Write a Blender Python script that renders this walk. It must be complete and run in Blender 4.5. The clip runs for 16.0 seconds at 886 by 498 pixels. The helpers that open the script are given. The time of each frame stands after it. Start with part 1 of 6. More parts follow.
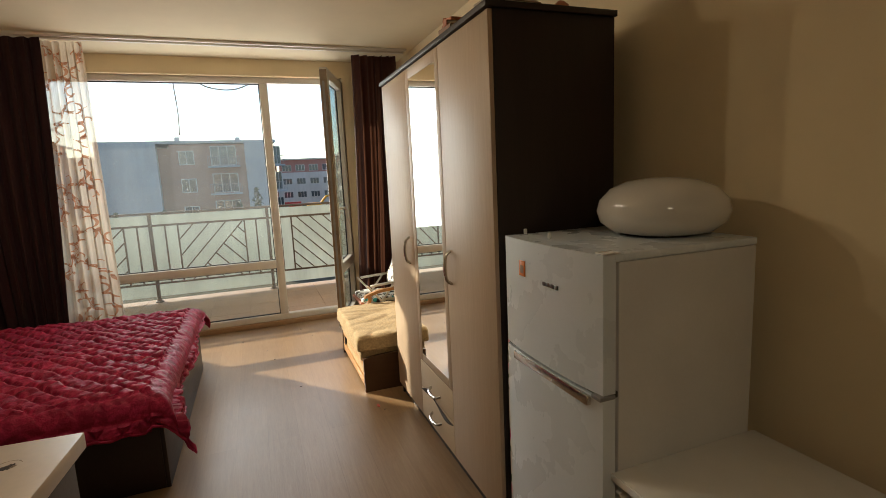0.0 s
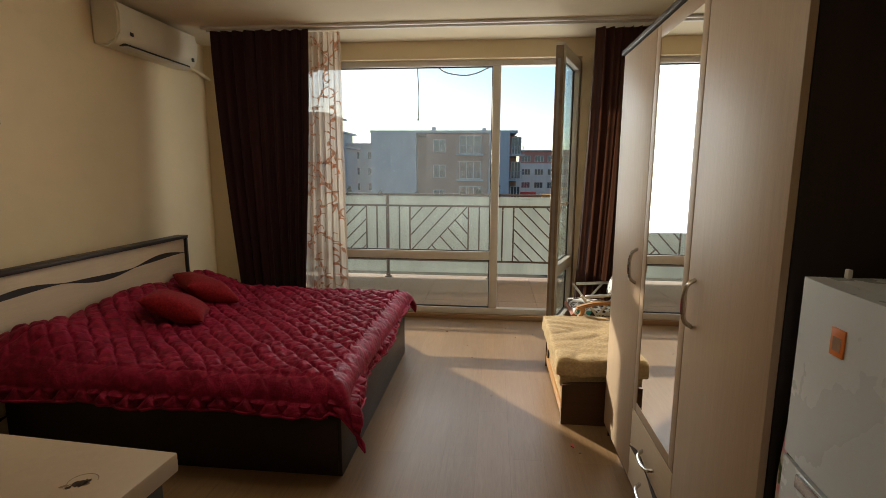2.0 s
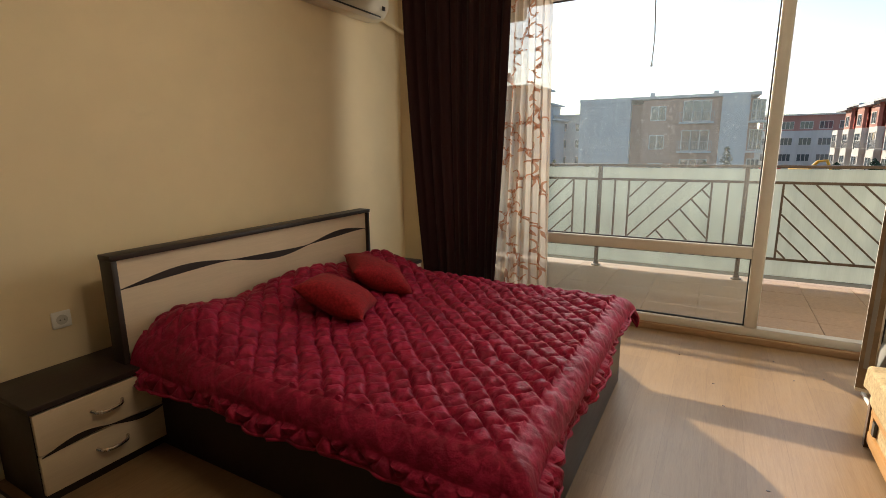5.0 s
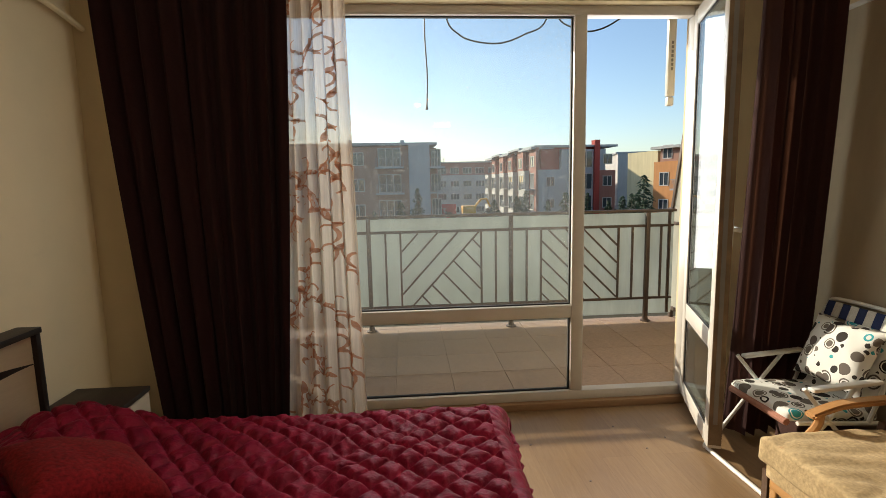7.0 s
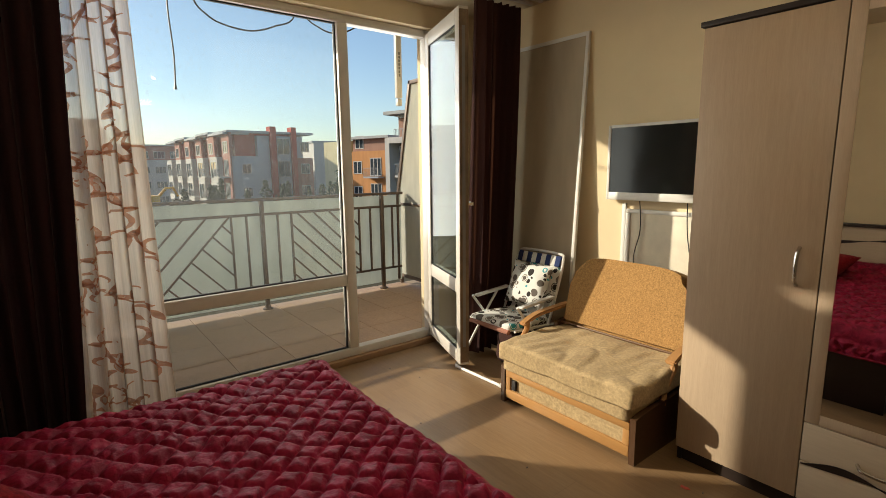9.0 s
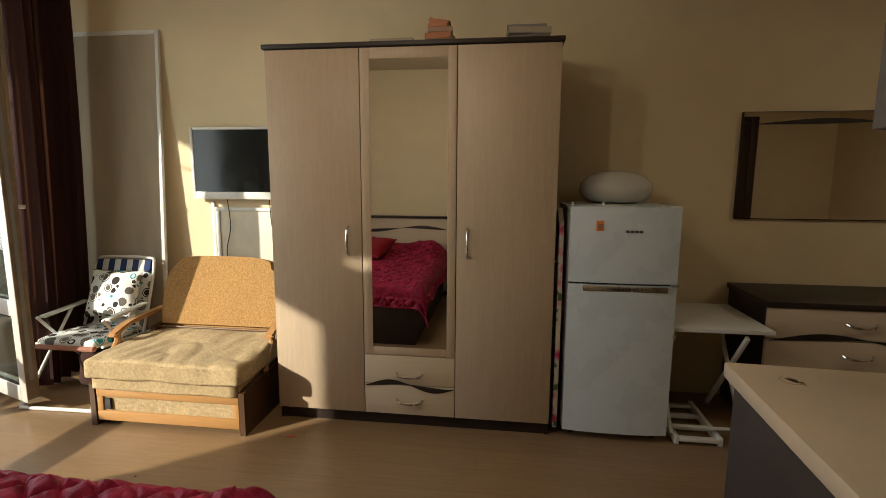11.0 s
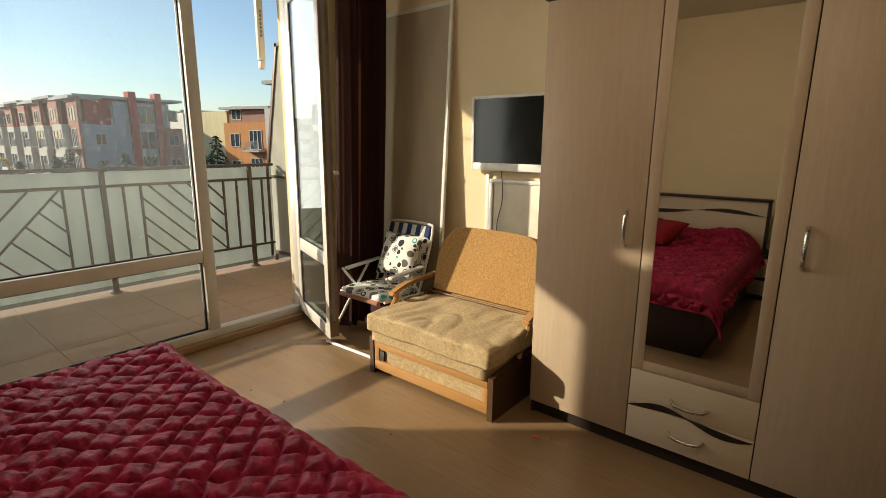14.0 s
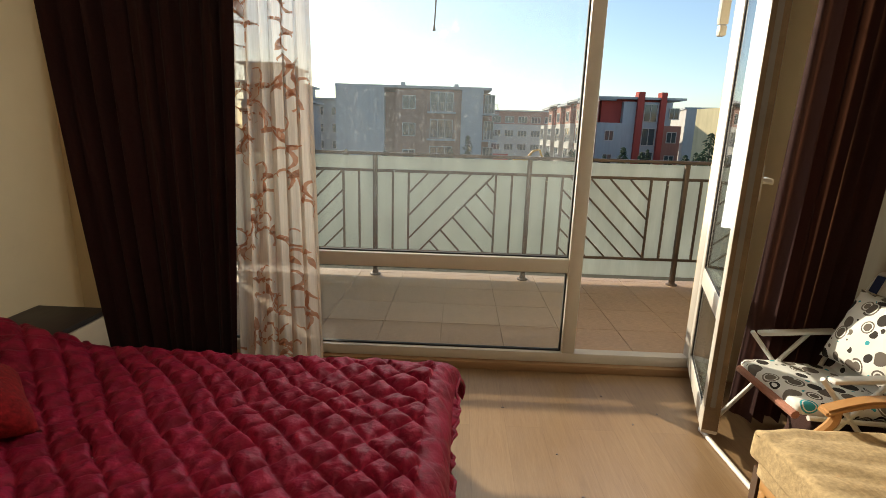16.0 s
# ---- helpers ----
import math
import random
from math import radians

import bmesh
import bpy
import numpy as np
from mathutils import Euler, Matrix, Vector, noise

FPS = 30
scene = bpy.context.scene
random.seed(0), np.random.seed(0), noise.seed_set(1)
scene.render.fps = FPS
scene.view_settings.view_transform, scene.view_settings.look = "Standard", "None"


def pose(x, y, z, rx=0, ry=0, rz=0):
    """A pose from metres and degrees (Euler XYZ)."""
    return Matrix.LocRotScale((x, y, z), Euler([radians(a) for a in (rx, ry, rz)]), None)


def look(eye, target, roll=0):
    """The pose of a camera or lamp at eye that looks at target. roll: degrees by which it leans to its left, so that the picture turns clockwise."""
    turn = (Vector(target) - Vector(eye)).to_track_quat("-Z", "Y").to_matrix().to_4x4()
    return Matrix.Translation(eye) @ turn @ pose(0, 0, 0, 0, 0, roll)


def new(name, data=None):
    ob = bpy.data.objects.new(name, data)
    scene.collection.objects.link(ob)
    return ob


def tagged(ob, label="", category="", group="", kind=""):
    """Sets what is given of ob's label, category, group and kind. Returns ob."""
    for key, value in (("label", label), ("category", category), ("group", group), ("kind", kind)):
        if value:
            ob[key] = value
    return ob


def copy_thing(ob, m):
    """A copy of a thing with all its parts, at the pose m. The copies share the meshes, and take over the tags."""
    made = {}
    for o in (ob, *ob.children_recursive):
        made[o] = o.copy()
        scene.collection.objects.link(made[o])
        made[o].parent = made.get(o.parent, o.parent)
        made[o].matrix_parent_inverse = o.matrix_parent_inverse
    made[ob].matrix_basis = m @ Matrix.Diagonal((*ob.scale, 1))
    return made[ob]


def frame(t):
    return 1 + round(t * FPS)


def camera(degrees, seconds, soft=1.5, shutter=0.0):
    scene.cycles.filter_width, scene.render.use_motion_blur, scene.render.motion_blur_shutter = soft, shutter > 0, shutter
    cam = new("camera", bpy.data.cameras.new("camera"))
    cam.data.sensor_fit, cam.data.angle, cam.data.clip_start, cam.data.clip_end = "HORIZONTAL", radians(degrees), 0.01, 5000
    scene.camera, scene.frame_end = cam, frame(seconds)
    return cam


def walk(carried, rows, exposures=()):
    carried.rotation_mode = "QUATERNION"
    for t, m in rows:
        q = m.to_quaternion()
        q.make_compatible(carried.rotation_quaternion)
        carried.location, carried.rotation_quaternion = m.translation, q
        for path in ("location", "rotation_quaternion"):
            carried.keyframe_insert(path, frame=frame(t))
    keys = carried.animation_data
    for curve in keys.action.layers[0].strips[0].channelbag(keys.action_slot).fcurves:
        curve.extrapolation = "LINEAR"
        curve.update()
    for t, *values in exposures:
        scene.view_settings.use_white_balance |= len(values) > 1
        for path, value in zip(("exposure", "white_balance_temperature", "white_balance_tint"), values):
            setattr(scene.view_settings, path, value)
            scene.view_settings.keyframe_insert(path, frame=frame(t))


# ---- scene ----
cam = camera(83.7, 16.0, 0.6)
PATH = [
    (0, (0.921, 1.764, 1.411), (1.613, 3.618, 1.116), -2.7),
    (0.5, (0.905, 1.756, 1.451), (1.627, 3.614, 1.279), -2.1),
    (1, (1.02, 1.865, 1.445), (1.553, 3.784, 1.261), -1.2),
    (1.5, (1.084, 1.995, 1.415), (1.306, 3.969, 1.18), -0.4),
    (2, (1.092, 2.231, 1.398), (0.891, 4.197, 1.092), 0.3),
    (2.5, (1.121, 2.398, 1.394), (0.453, 4.249, 1.035), 0.2),
    (3, (1.143, 2.503, 1.356), (0.093, 4.163, 0.976), 0.4),
    (3.2, (1.185, 2.517, 1.376), (0.057, 4.12, 0.978), -0.0),
    (4.25, (1.0, 2.85, 1.35), (-0.167, 4.43, 0.947), -0.2),
    (5.3, (0.754, 3.258, 1.32), (-0.047, 5.046, 0.92), -0.4),
    (5.5, (0.702, 3.371, 1.333), (0.002, 5.204, 0.942), -0.1),
    (6, (0.526, 3.599, 1.342), (0.11, 5.521, 0.978), 0.0),
    (6.5, (0.282, 3.781, 1.37), (0.151, 5.754, 1.07), -0.6),
    (7, (0.076, 3.98, 1.401), (0.215, 5.959, 1.144), -1.2),
    (7.5, (-0.093, 4.085, 1.393), (0.348, 6.014, 1.102), -1.4),
    (8, (-0.324, 4.087, 1.409), (0.379, 5.927, 1.065), -1.4),
    (8.5, (-0.453, 3.931, 1.384), (0.472, 5.67, 1.042), -0.7),
    (9, (-0.512, 3.76, 1.393), (0.703, 5.316, 1.07), -0.6),
    (9.5, (-0.599, 3.705, 1.396), (0.916, 4.973, 1.083), -0.8),
    (10, (-0.727, 3.65, 1.37), (1.019, 4.582, 1.077), -0.3),
    (10.2, (-0.738, 3.629, 1.35), (1.079, 4.42, 1.08), -0.2),
    (11.25, (-0.75, 3.56, 1.33), (1.213, 3.76, 1.035), 0.4),
    (12.3, (-0.748, 3.515, 1.312), (1.201, 3.861, 1.027), 0.9),
    (12.5, (-0.745, 3.522, 1.327), (1.178, 3.978, 1.025), 1.1),
    (13, (-0.726, 3.538, 1.344), (1.101, 4.271, 0.99), 1.0),
    (13.5, (-0.618, 3.567, 1.341), (1.083, 4.543, 0.949), 0.7),
    (14, (-0.38, 3.679, 1.347), (1.133, 4.918, 0.932), 0.5),
    (14.5, (-0.155, 3.772, 1.338), (1.087, 5.28, 0.909), 0.4),
    (15, (0.085, 3.841, 1.349), (0.996, 5.569, 0.921), 1.0),
    (15.5, (0.277, 4.031, 1.319), (0.743, 5.924, 0.872), 1.4),
    (16, (0.447, 4.252, 1.306), (0.391, 6.198, 0.848), 1.7),
]
EXPOSURES = [(0, 0.85, 6250, 7), (1, 0.65, 6200, 7), (2, 0.38, 6200, 7), (2.5, 0.52, 6300, 8), (3, 0.86, 6350, 8), (5.5, 0.8, 6400, 8), (6.5, 0.5, 6400, 8), (7, 0.27, 6300, 8), (8, 0.24, 6300, 8), (9, 0.18, 6400, 7), (10, 0.24, 6500, 7), (12.3, 0.85, 4950, 0), (12.7, 0.72, 5600, 2), (13, 0.52, 6300, 4), (13.5, 0.32, 6650, 6), (14, 0.24, 6500, 6), (15, 0.2, 6450, 5), (16, 0.4, 6500, 7)]
walk(cam, [(t, look(eye, target, roll)) for t, eye, target, roll in PATH], EXPOSURES)

# ---- light ----
SUN_WAY = Vector((1.41, -1.65, -0.86)).normalized()
world = bpy.data.worlds.new("sky")
scene.world = world
world.use_nodes = True
wn = world.node_tree.nodes
sky = wn.new("ShaderNodeTexSky")
sky.sky_type = "NISHITA"
sky.sun_disc = False
sky.sun_elevation = radians(21.6)
sky.sun_rotation = radians(-40.5)
sky.air_density, sky.dust_density, sky.ozone_density = 1.0, 0.8, 1.8
wn["Background"].inputs["Strength"].default_value = 0.15
world.node_tree.links.new(sky.outputs[0], wn["Background"].inputs["Color"])
sun = new("sun", bpy.data.lights.new("sun", "SUN"))
sun.data.energy, sun.data.angle, sun.data.color = 5.0, radians(0.6), (1.0, 0.86, 0.66)
sun.matrix_world = look((-14.1, 23, 12), Vector((-14.1, 23, 12)) + SUN_WAY)

win_light = new("window_skylight", bpy.data.lights.new("window_skylight", "AREA"))
win_light.data.shape, win_light.data.size, win_light.data.size_y = "RECTANGLE", 2.0, 1.5
win_light.data.energy, win_light.data.color = 20, (1.0, 0.95, 0.88)
win_light.matrix_world = look((0.75, 7.02, 1.60), (0.70, 5.0, 1.62))

for spot in ((0.232, 4.138, 2.293), (0.36, 4.462, 2.293)):
    lp = new("lamp_light", bpy.data.lights.new("lamp_light", "POINT"))
    lp.data.energy, lp.data.color, lp.data.shadow_soft_size = 10.0, (1.0, 0.80, 0.56), 0.022
    lp.location = spot
# added light out of view: fill for the hall, refrigerator side and east wall
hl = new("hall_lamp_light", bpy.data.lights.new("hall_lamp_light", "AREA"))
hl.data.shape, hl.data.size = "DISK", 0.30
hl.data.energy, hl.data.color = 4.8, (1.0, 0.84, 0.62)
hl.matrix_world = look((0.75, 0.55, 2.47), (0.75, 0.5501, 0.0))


# ---- materials ----
class Mat:
    """A small wrapper round one node material."""

    def __init__(self, name, rough=0.6, metal=0.0, spec=0.5):
        self.m = bpy.data.materials.new(name)
        self.m.use_nodes = True
        self.t = self.m.node_tree
        self.n, self.l = self.t.nodes, self.t.links
        self.b = self.n["Principled BSDF"]
        self.b.inputs["Roughness"].default_value = rough
        self.b.inputs["Metallic"].default_value = metal
        self.b.inputs["Specular IOR Level"].default_value = spec

    def node(self, kind, **vals):
        nd = self.n.new(kind)
        for k, v in vals.items():
            nd.inputs[k.replace("_", " ")].default_value = v
        return nd

    def coord(self, scale=(1, 1, 1), rot=(0, 0, 0), which="Object"):
        tc = self.n.new("ShaderNodeTexCoord")
        mp = self.n.new("ShaderNodeMapping")
        mp.inputs["Scale"].default_value = scale
        mp.inputs["Rotation"].default_value = rot
        self.l.new(tc.outputs[which], mp.inputs["Vector"])
        return mp.outputs[0]

    def noise(self, vec, scale, detail=4, rough=0.55, dist=0.0):
        nd = self.node("ShaderNodeTexNoise", Scale=scale, Detail=detail, Roughness=rough, Distortion=dist)
        self.l.new(vec, nd.inputs["Vector"])
        return nd.outputs["Fac"]

    def ramp(self, fac, stops):
        nd = self.n.new("ShaderNodeValToRGB")
        el = nd.color_ramp.elements
        while len(el) < len(stops):
            el.new(0.5)
        for e, (p, c) in zip(el, stops):
            e.position, e.color = p, (*c, 1)
        self.l.new(fac, nd.inputs[0])
        return nd.outputs[0]

    def mix(self, fac, a, b, mode="MIX"):
        nd = self.n.new("ShaderNodeMix")
        nd.data_type, nd.blend_type = "RGBA", mode
        for val, i in ((fac, 0), (a, 6), (b, 7)):
            if isinstance(val, (int, float)):
                nd.inputs[i].default_value = val
            elif isinstance(val, tuple):
                nd.inputs[i].default_value = (*val, 1)
            else:
                self.l.new(val, nd.inputs[i])
        return nd.outputs[2]

    def math(self, op, a, b=0.0):
        nd = self.n.new("ShaderNodeMath")
        nd.operation = op
        for i, v in enumerate((a, b)):
            if isinstance(v, (int, float)):
                nd.inputs[i].default_value = v
            else:
                self.l.new(v, nd.inputs[i])
        return nd.outputs[0]

    def sheen_angle(self, ior):
        """Gloss of a thin pane, the same from both sides: little head-on, strong at a glance."""
        lw = self.node("ShaderNodeLayerWeight", Blend=0.5)
        f0 = ((ior - 1) / (ior + 1)) ** 2
        return self.math("ADD", self.math("MULTIPLY", self.math("POWER", lw.outputs["Facing"], 5.0), 1 - f0), f0)

    def color(self, c):
        if isinstance(c, tuple):
            self.b.inputs["Base Color"].default_value = (*c, 1)
        else:
            self.l.new(c, self.b.inputs["Base Color"])
        return self

    def rough(self, fac, lo, hi):
        self.l.new(self.math("ADD", self.math("MULTIPLY", fac, hi - lo), lo), self.b.inputs["Roughness"])
        return self

    def bump(self, fac, strength=0.2, distance=0.01):
        nd = self.node("ShaderNodeBump", Strength=strength, Distance=distance)
        self.l.new(fac, nd.inputs["Height"])
        self.l.new(nd.outputs[0], self.b.inputs["Normal"])
        return self


def shade(c, k):
    return tuple(min(1.0, v * k) for v in c)


def plain(name, c, rough=0.5, metal=0.0, vary=0.12, scale=9.0, bump=0.05, spec=0.5):
    """Paint, plastic or metal with faint blotches, fine grain and uneven gloss."""
    m = Mat(name, rough, metal, spec)
    v = m.coord()
    big, fine = m.noise(v, scale), m.noise(v, scale * 22, 3)
    m.color(m.mix(0.25, m.ramp(big, ((0.3, shade(c, 1 - vary)), (0.7, shade(c, 1 + vary)))), m.ramp(fine, ((0.3, shade(c, 1 - vary)), (0.7, shade(c, 1 + vary))))))
    m.rough(big, max(0.02, rough - 0.08), min(1, rough + 0.08))
    if bump:
        m.bump(fine, bump, 0.004)
    return m.m


def grained(name, c, dark, axis="z", rough=0.45, size=1.0, contrast=1.0, bump=0.06):
    """Wood foil or veneer with its grain along one axis."""
    m = Mat(name, rough, spec=0.35)
    sc = {"x": (0.6, 9, 9), "y": (9, 0.6, 9), "z": (9, 9, 0.6)}[axis]
    v = m.coord(tuple(s * size for s in sc))
    g, f = m.noise(v, 3.0, 6, 0.6, 0.6), m.noise(v, 16.0, 4, 0.6)
    patch = m.noise(m.coord(), 1.3, 2)
    col = m.ramp(g, ((0.5 - 0.22 / contrast, dark), (0.5 + 0.2 / contrast, c)))
    col = m.mix(0.35, col, m.ramp(f, ((0.35, dark), (0.6, c))))
    m.color(m.mix(0.5, col, m.ramp(patch, ((0.3, shade(c, 0.9)), (0.7, shade(c, 1.06))))))
    m.rough(f, rough - 0.07, rough + 0.1).bump(f, bump, 0.003)
    return m.m


def cloth(name, c, weave=260, rough=0.9, vary=0.18, bump=0.3, sheen=0.05):
    m = Mat(name, rough, spec=0.2)
    v = m.coord()
    big, mid, fine = m.noise(v, 4), m.noise(v, 75, 5), m.noise(v, weave, 3)
    a = m.ramp(mid, ((0.3, shade(c, 1 - vary)), (0.7, shade(c, 1 + vary))))
    b = m.ramp(fine, ((0.3, shade(c, 1 - 1.6 * vary)), (0.7, shade(c, 1 + 1.6 * vary))))
    m.color(m.mix(0.2, m.mix(0.5, a, b), m.ramp(big, ((0.3, shade(c, 0.8)), (0.7, shade(c, 1.15))))))
    m.bump(fine, bump, 0.003)
    m.b.inputs["Sheen Weight"].default_value = sheen
    return m.m


def backlit(mat, c, share):
    """Lets light through a cloth: part of it glows with the sun behind it."""
    n, l = mat.node_tree.nodes, mat.node_tree.links
    tl, mx = n.new("ShaderNodeBsdfTranslucent"), n.new("ShaderNodeMixShader")
    tl.inputs[0].default_value = (*c, 1)
    mx.inputs[0].default_value = share
    l.new(n["Principled BSDF"].outputs[0], mx.inputs[1])
    l.new(tl.outputs[0], mx.inputs[2])
    l.new(mx.outputs[0], n["Material Output"].inputs[0])
    return mat


def wall_paint(name, c):
    m = Mat(name, 0.85, spec=0.25)
    v = m.coord()
    big, mid, fine = m.noise(v, 0.9, 3), m.noise(v, 7, 5), m.noise(v, 130, 4)
    col = m.mix(0.4, m.ramp(big, ((0.3, shade(c, 0.93)), (0.7, shade(c, 1.05)))), m.ramp(mid, ((0.3, shade(c, 0.95)), (0.7, shade(c, 1.04)))))
    scuff = m.ramp(m.noise(m.coord((1, 1, 2.5)), 3.1, 8, 0.7), ((0.62, (0, 0, 0)), (0.74, (1, 1, 1))))
    m.color(m.mix(m.math("MULTIPLY", scuff, 0.18), col, shade(c, 0.72)))
    m.bump(fine, 0.12, 0.003)
    return m.m


def floor_sheet():
    """Printed wood-look vinyl: wide planks along y, worn and dusty."""
    m = Mat("laminate", 0.42, spec=0.45)
    v = m.coord()
    br = m.node("ShaderNodeTexBrick", Scale=1.0, Mortar_Size=0.0016, Brick_Width=1.3, Row_Height=0.165, Color1=(0.25, 0.25, 0.25, 1), Color2=(0.75, 0.75, 0.75, 1), Mortar=(0.1, 0.1, 0.1, 1))
    br.offset = 0.37
    m.l.new(m.coord(rot=(0, 0, radians(90))), br.inputs["Vector"])
    grain = m.noise(m.coord((11, 0.8, 1)), 4.0, 7, 0.65, 0.8)
    fine = m.noise(m.coord((50, 3, 1)), 6.0, 4)
    dust = m.noise(v, 2.2, 6, 0.65)
    base = m.ramp(grain, ((0.2, (0.20, 0.122, 0.060)), (0.52, (0.252, 0.158, 0.078)), (0.82, (0.29, 0.19, 0.099))))
    plank = m.mix(0.22, base, br.outputs["Color"], "SOFT_LIGHT")
    plank = m.mix(0.12, plank, m.ramp(fine, ((0.35, (0.17, 0.10, 0.06)), (0.65, (0.35, 0.24, 0.16)))))
    dusty = m.ramp(dust, ((0.48, (0, 0, 0)), (0.75, (1, 1, 1))))
    m.color(m.mix(m.math("MULTIPLY", dusty, 0.16), plank, (0.36, 0.29, 0.21)))
    m.rough(dust, 0.26, 0.5).bump(fine, 0.03, 0.002)
    return m.m


def stone_tile(name, c, rough=0.6):
    m = Mat(name, rough)
    v = m.coord()
    info = m.n.new("ShaderNodeObjectInfo")
    big, rib = m.noise(v, 5, 6), m.noise(m.coord((9, 60, 4), (0, 0, 0.8)), 3, 5)
    col = m.mix(0.5, m.ramp(big, ((0.3, shade(c, 0.8)), (0.7, shade(c, 1.15)))), m.ramp(rib, ((0.35, shade(c, 0.5)), (0.65, shade(c, 1.25)))))
    m.color(m.mix(0.25, col, m.ramp(info.outputs["Random"], ((0, shade(c, 0.8)), (1, shade(c, 1.2))))))
    m.rough(big, rough - 0.15, rough + 0.15).bump(rib, 0.35, 0.006)
    return m.m


def pane(name, tint=(0.97, 0.99, 0.98), dirt=0.03, scale=40, gloss=0.6, ior=1.45):
    """Clear glass with a Fresnel gloss and thin dried spots."""
    m = Mat(name)
    out = m.n["Material Output"]
    tr, gl, df = m.n.new("ShaderNodeBsdfTransparent"), m.n.new("ShaderNodeBsdfGlossy"), m.n.new("ShaderNodeBsdfTranslucent")
    tr.inputs[0].default_value = (*tint, 1)
    gl.inputs["Roughness"].default_value = 0.01
    df.inputs[0].default_value = (0.8, 0.82, 0.8, 1)
    dd, dm = m.n.new("ShaderNodeBsdfDiffuse"), m.n.new("ShaderNodeMixShader")
    dd.inputs[0].default_value = (0.8, 0.82, 0.8, 1)
    dm.inputs[0].default_value = 0.35
    m.l.new(df.outputs[0], dm.inputs[1])
    m.l.new(dd.outputs[0], dm.inputs[2])
    fr = m.sheen_angle(ior)
    a, b = m.n.new("ShaderNodeMixShader"), m.n.new("ShaderNodeMixShader")
    spots = m.ramp(m.noise(m.coord(), scale, 6, 0.75), ((0.55, (0, 0, 0)), (0.72, (1, 1, 1))))
    veil = m.ramp(m.noise(m.coord((1, 1, 0.3)), 3, 4), ((0.3, (0.6, 0.6, 0.6)), (0.8, (1, 1, 1))))
    m.l.new(m.math("MULTIPLY", m.math("ADD", m.math("MULTIPLY", spots, 2.0), m.math("MULTIPLY", veil, 0.6)), dirt), a.inputs[0])
    m.l.new(tr.outputs[0], a.inputs[1])
    m.l.new(dm.outputs[0], a.inputs[2])
    m.l.new(m.math("MULTIPLY", fr, gloss), b.inputs[0])
    m.l.new(a.outputs[0], b.inputs[1])
    m.l.new(gl.outputs[0], b.inputs[2])
    m.l.new(b.outputs[0], out.inputs[0])
    return m.m


def thin_sheet(name, c, clear, trans=0.5, streak=0.0, gloss=0.0):
    """Sheer cloth, frosted glass or fine mesh: part see-through, part scattering to both sides."""
    m = Mat(name)
    out = m.n["Material Output"]
    tr, df, tl = m.n.new("ShaderNodeBsdfTransparent"), m.n.new("ShaderNodeBsdfDiffuse"), m.n.new("ShaderNodeBsdfTranslucent")
    v = m.coord((1, 1, 0.25))
    col = m.ramp(m.noise(v, 6, 5), ((0.3, shade(c, 0.86)), (0.7, shade(c, 1.08))))
    m.l.new(col, df.inputs[0])
    m.l.new(col, tl.inputs[0])
    a, b = m.n.new("ShaderNodeMixShader"), m.n.new("ShaderNodeMixShader")
    a.inputs[0].default_value = trans
    m.l.new(df.outputs[0], a.inputs[1])
    m.l.new(tl.outputs[0], a.inputs[2])
    m.l.new(m.math("ADD", m.math("MULTIPLY", m.noise(m.coord((60, 60, 2)), 3, 3), streak), 1 - clear - streak * 0.5), b.inputs[0])
    m.l.new(tr.outputs[0], b.inputs[1])
    m.l.new(a.outputs[0], b.inputs[2])
    last = b
    if gloss:
        gl, fr = m.n.new("ShaderNodeBsdfGlossy"), m.sheen_angle(1.45)
        gl.inputs["Roughness"].default_value = 0.06
        last = m.n.new("ShaderNodeMixShader")
        m.l.new(m.math("MULTIPLY", fr, gloss), last.inputs[0])
        m.l.new(b.outputs[0], last.inputs[1])
        m.l.new(gl.outputs[0], last.inputs[2])
    m.l.new(last.outputs[0], out.inputs[0])
    return m.m


def satin_quilt():
    m = Mat("quilt_satin", 0.5, spec=0.12)
    v = m.coord()
    big, mid, fine = m.noise(v, 3, 3), m.noise(v, 26, 5), m.noise(v, 160, 3)
    col = m.mix(0.5, m.ramp(mid, ((0.3, (0.24, 0.011, 0.040)), (0.7, (0.41, 0.023, 0.076)))), m.ramp(big, ((0.3, (0.26, 0.012, 0.042)), (0.7, (0.38, 0.022, 0.072)))))
    crush = m.ramp(m.noise(v, 17, 6, 0.62, 0.7), ((0.44, (1, 1, 1)), (0.56, (0, 0, 0))))  # crushed pile lying the other way
    m.color(m.mix(m.math("MULTIPLY", crush, 0.5), col, (0.10, 0.004, 0.014)))
    m.rough(mid, 0.36, 0.56).bump(m.math("ADD", mid, m.math("MULTIPLY", fine, 0.3)), 0.5, 0.014)
    m.b.inputs["Sheen Weight"].default_value = 0.0
    m.b.inputs["Sheen Tint"].default_value = (1, 0.35, 0.45, 1)
    return m.m


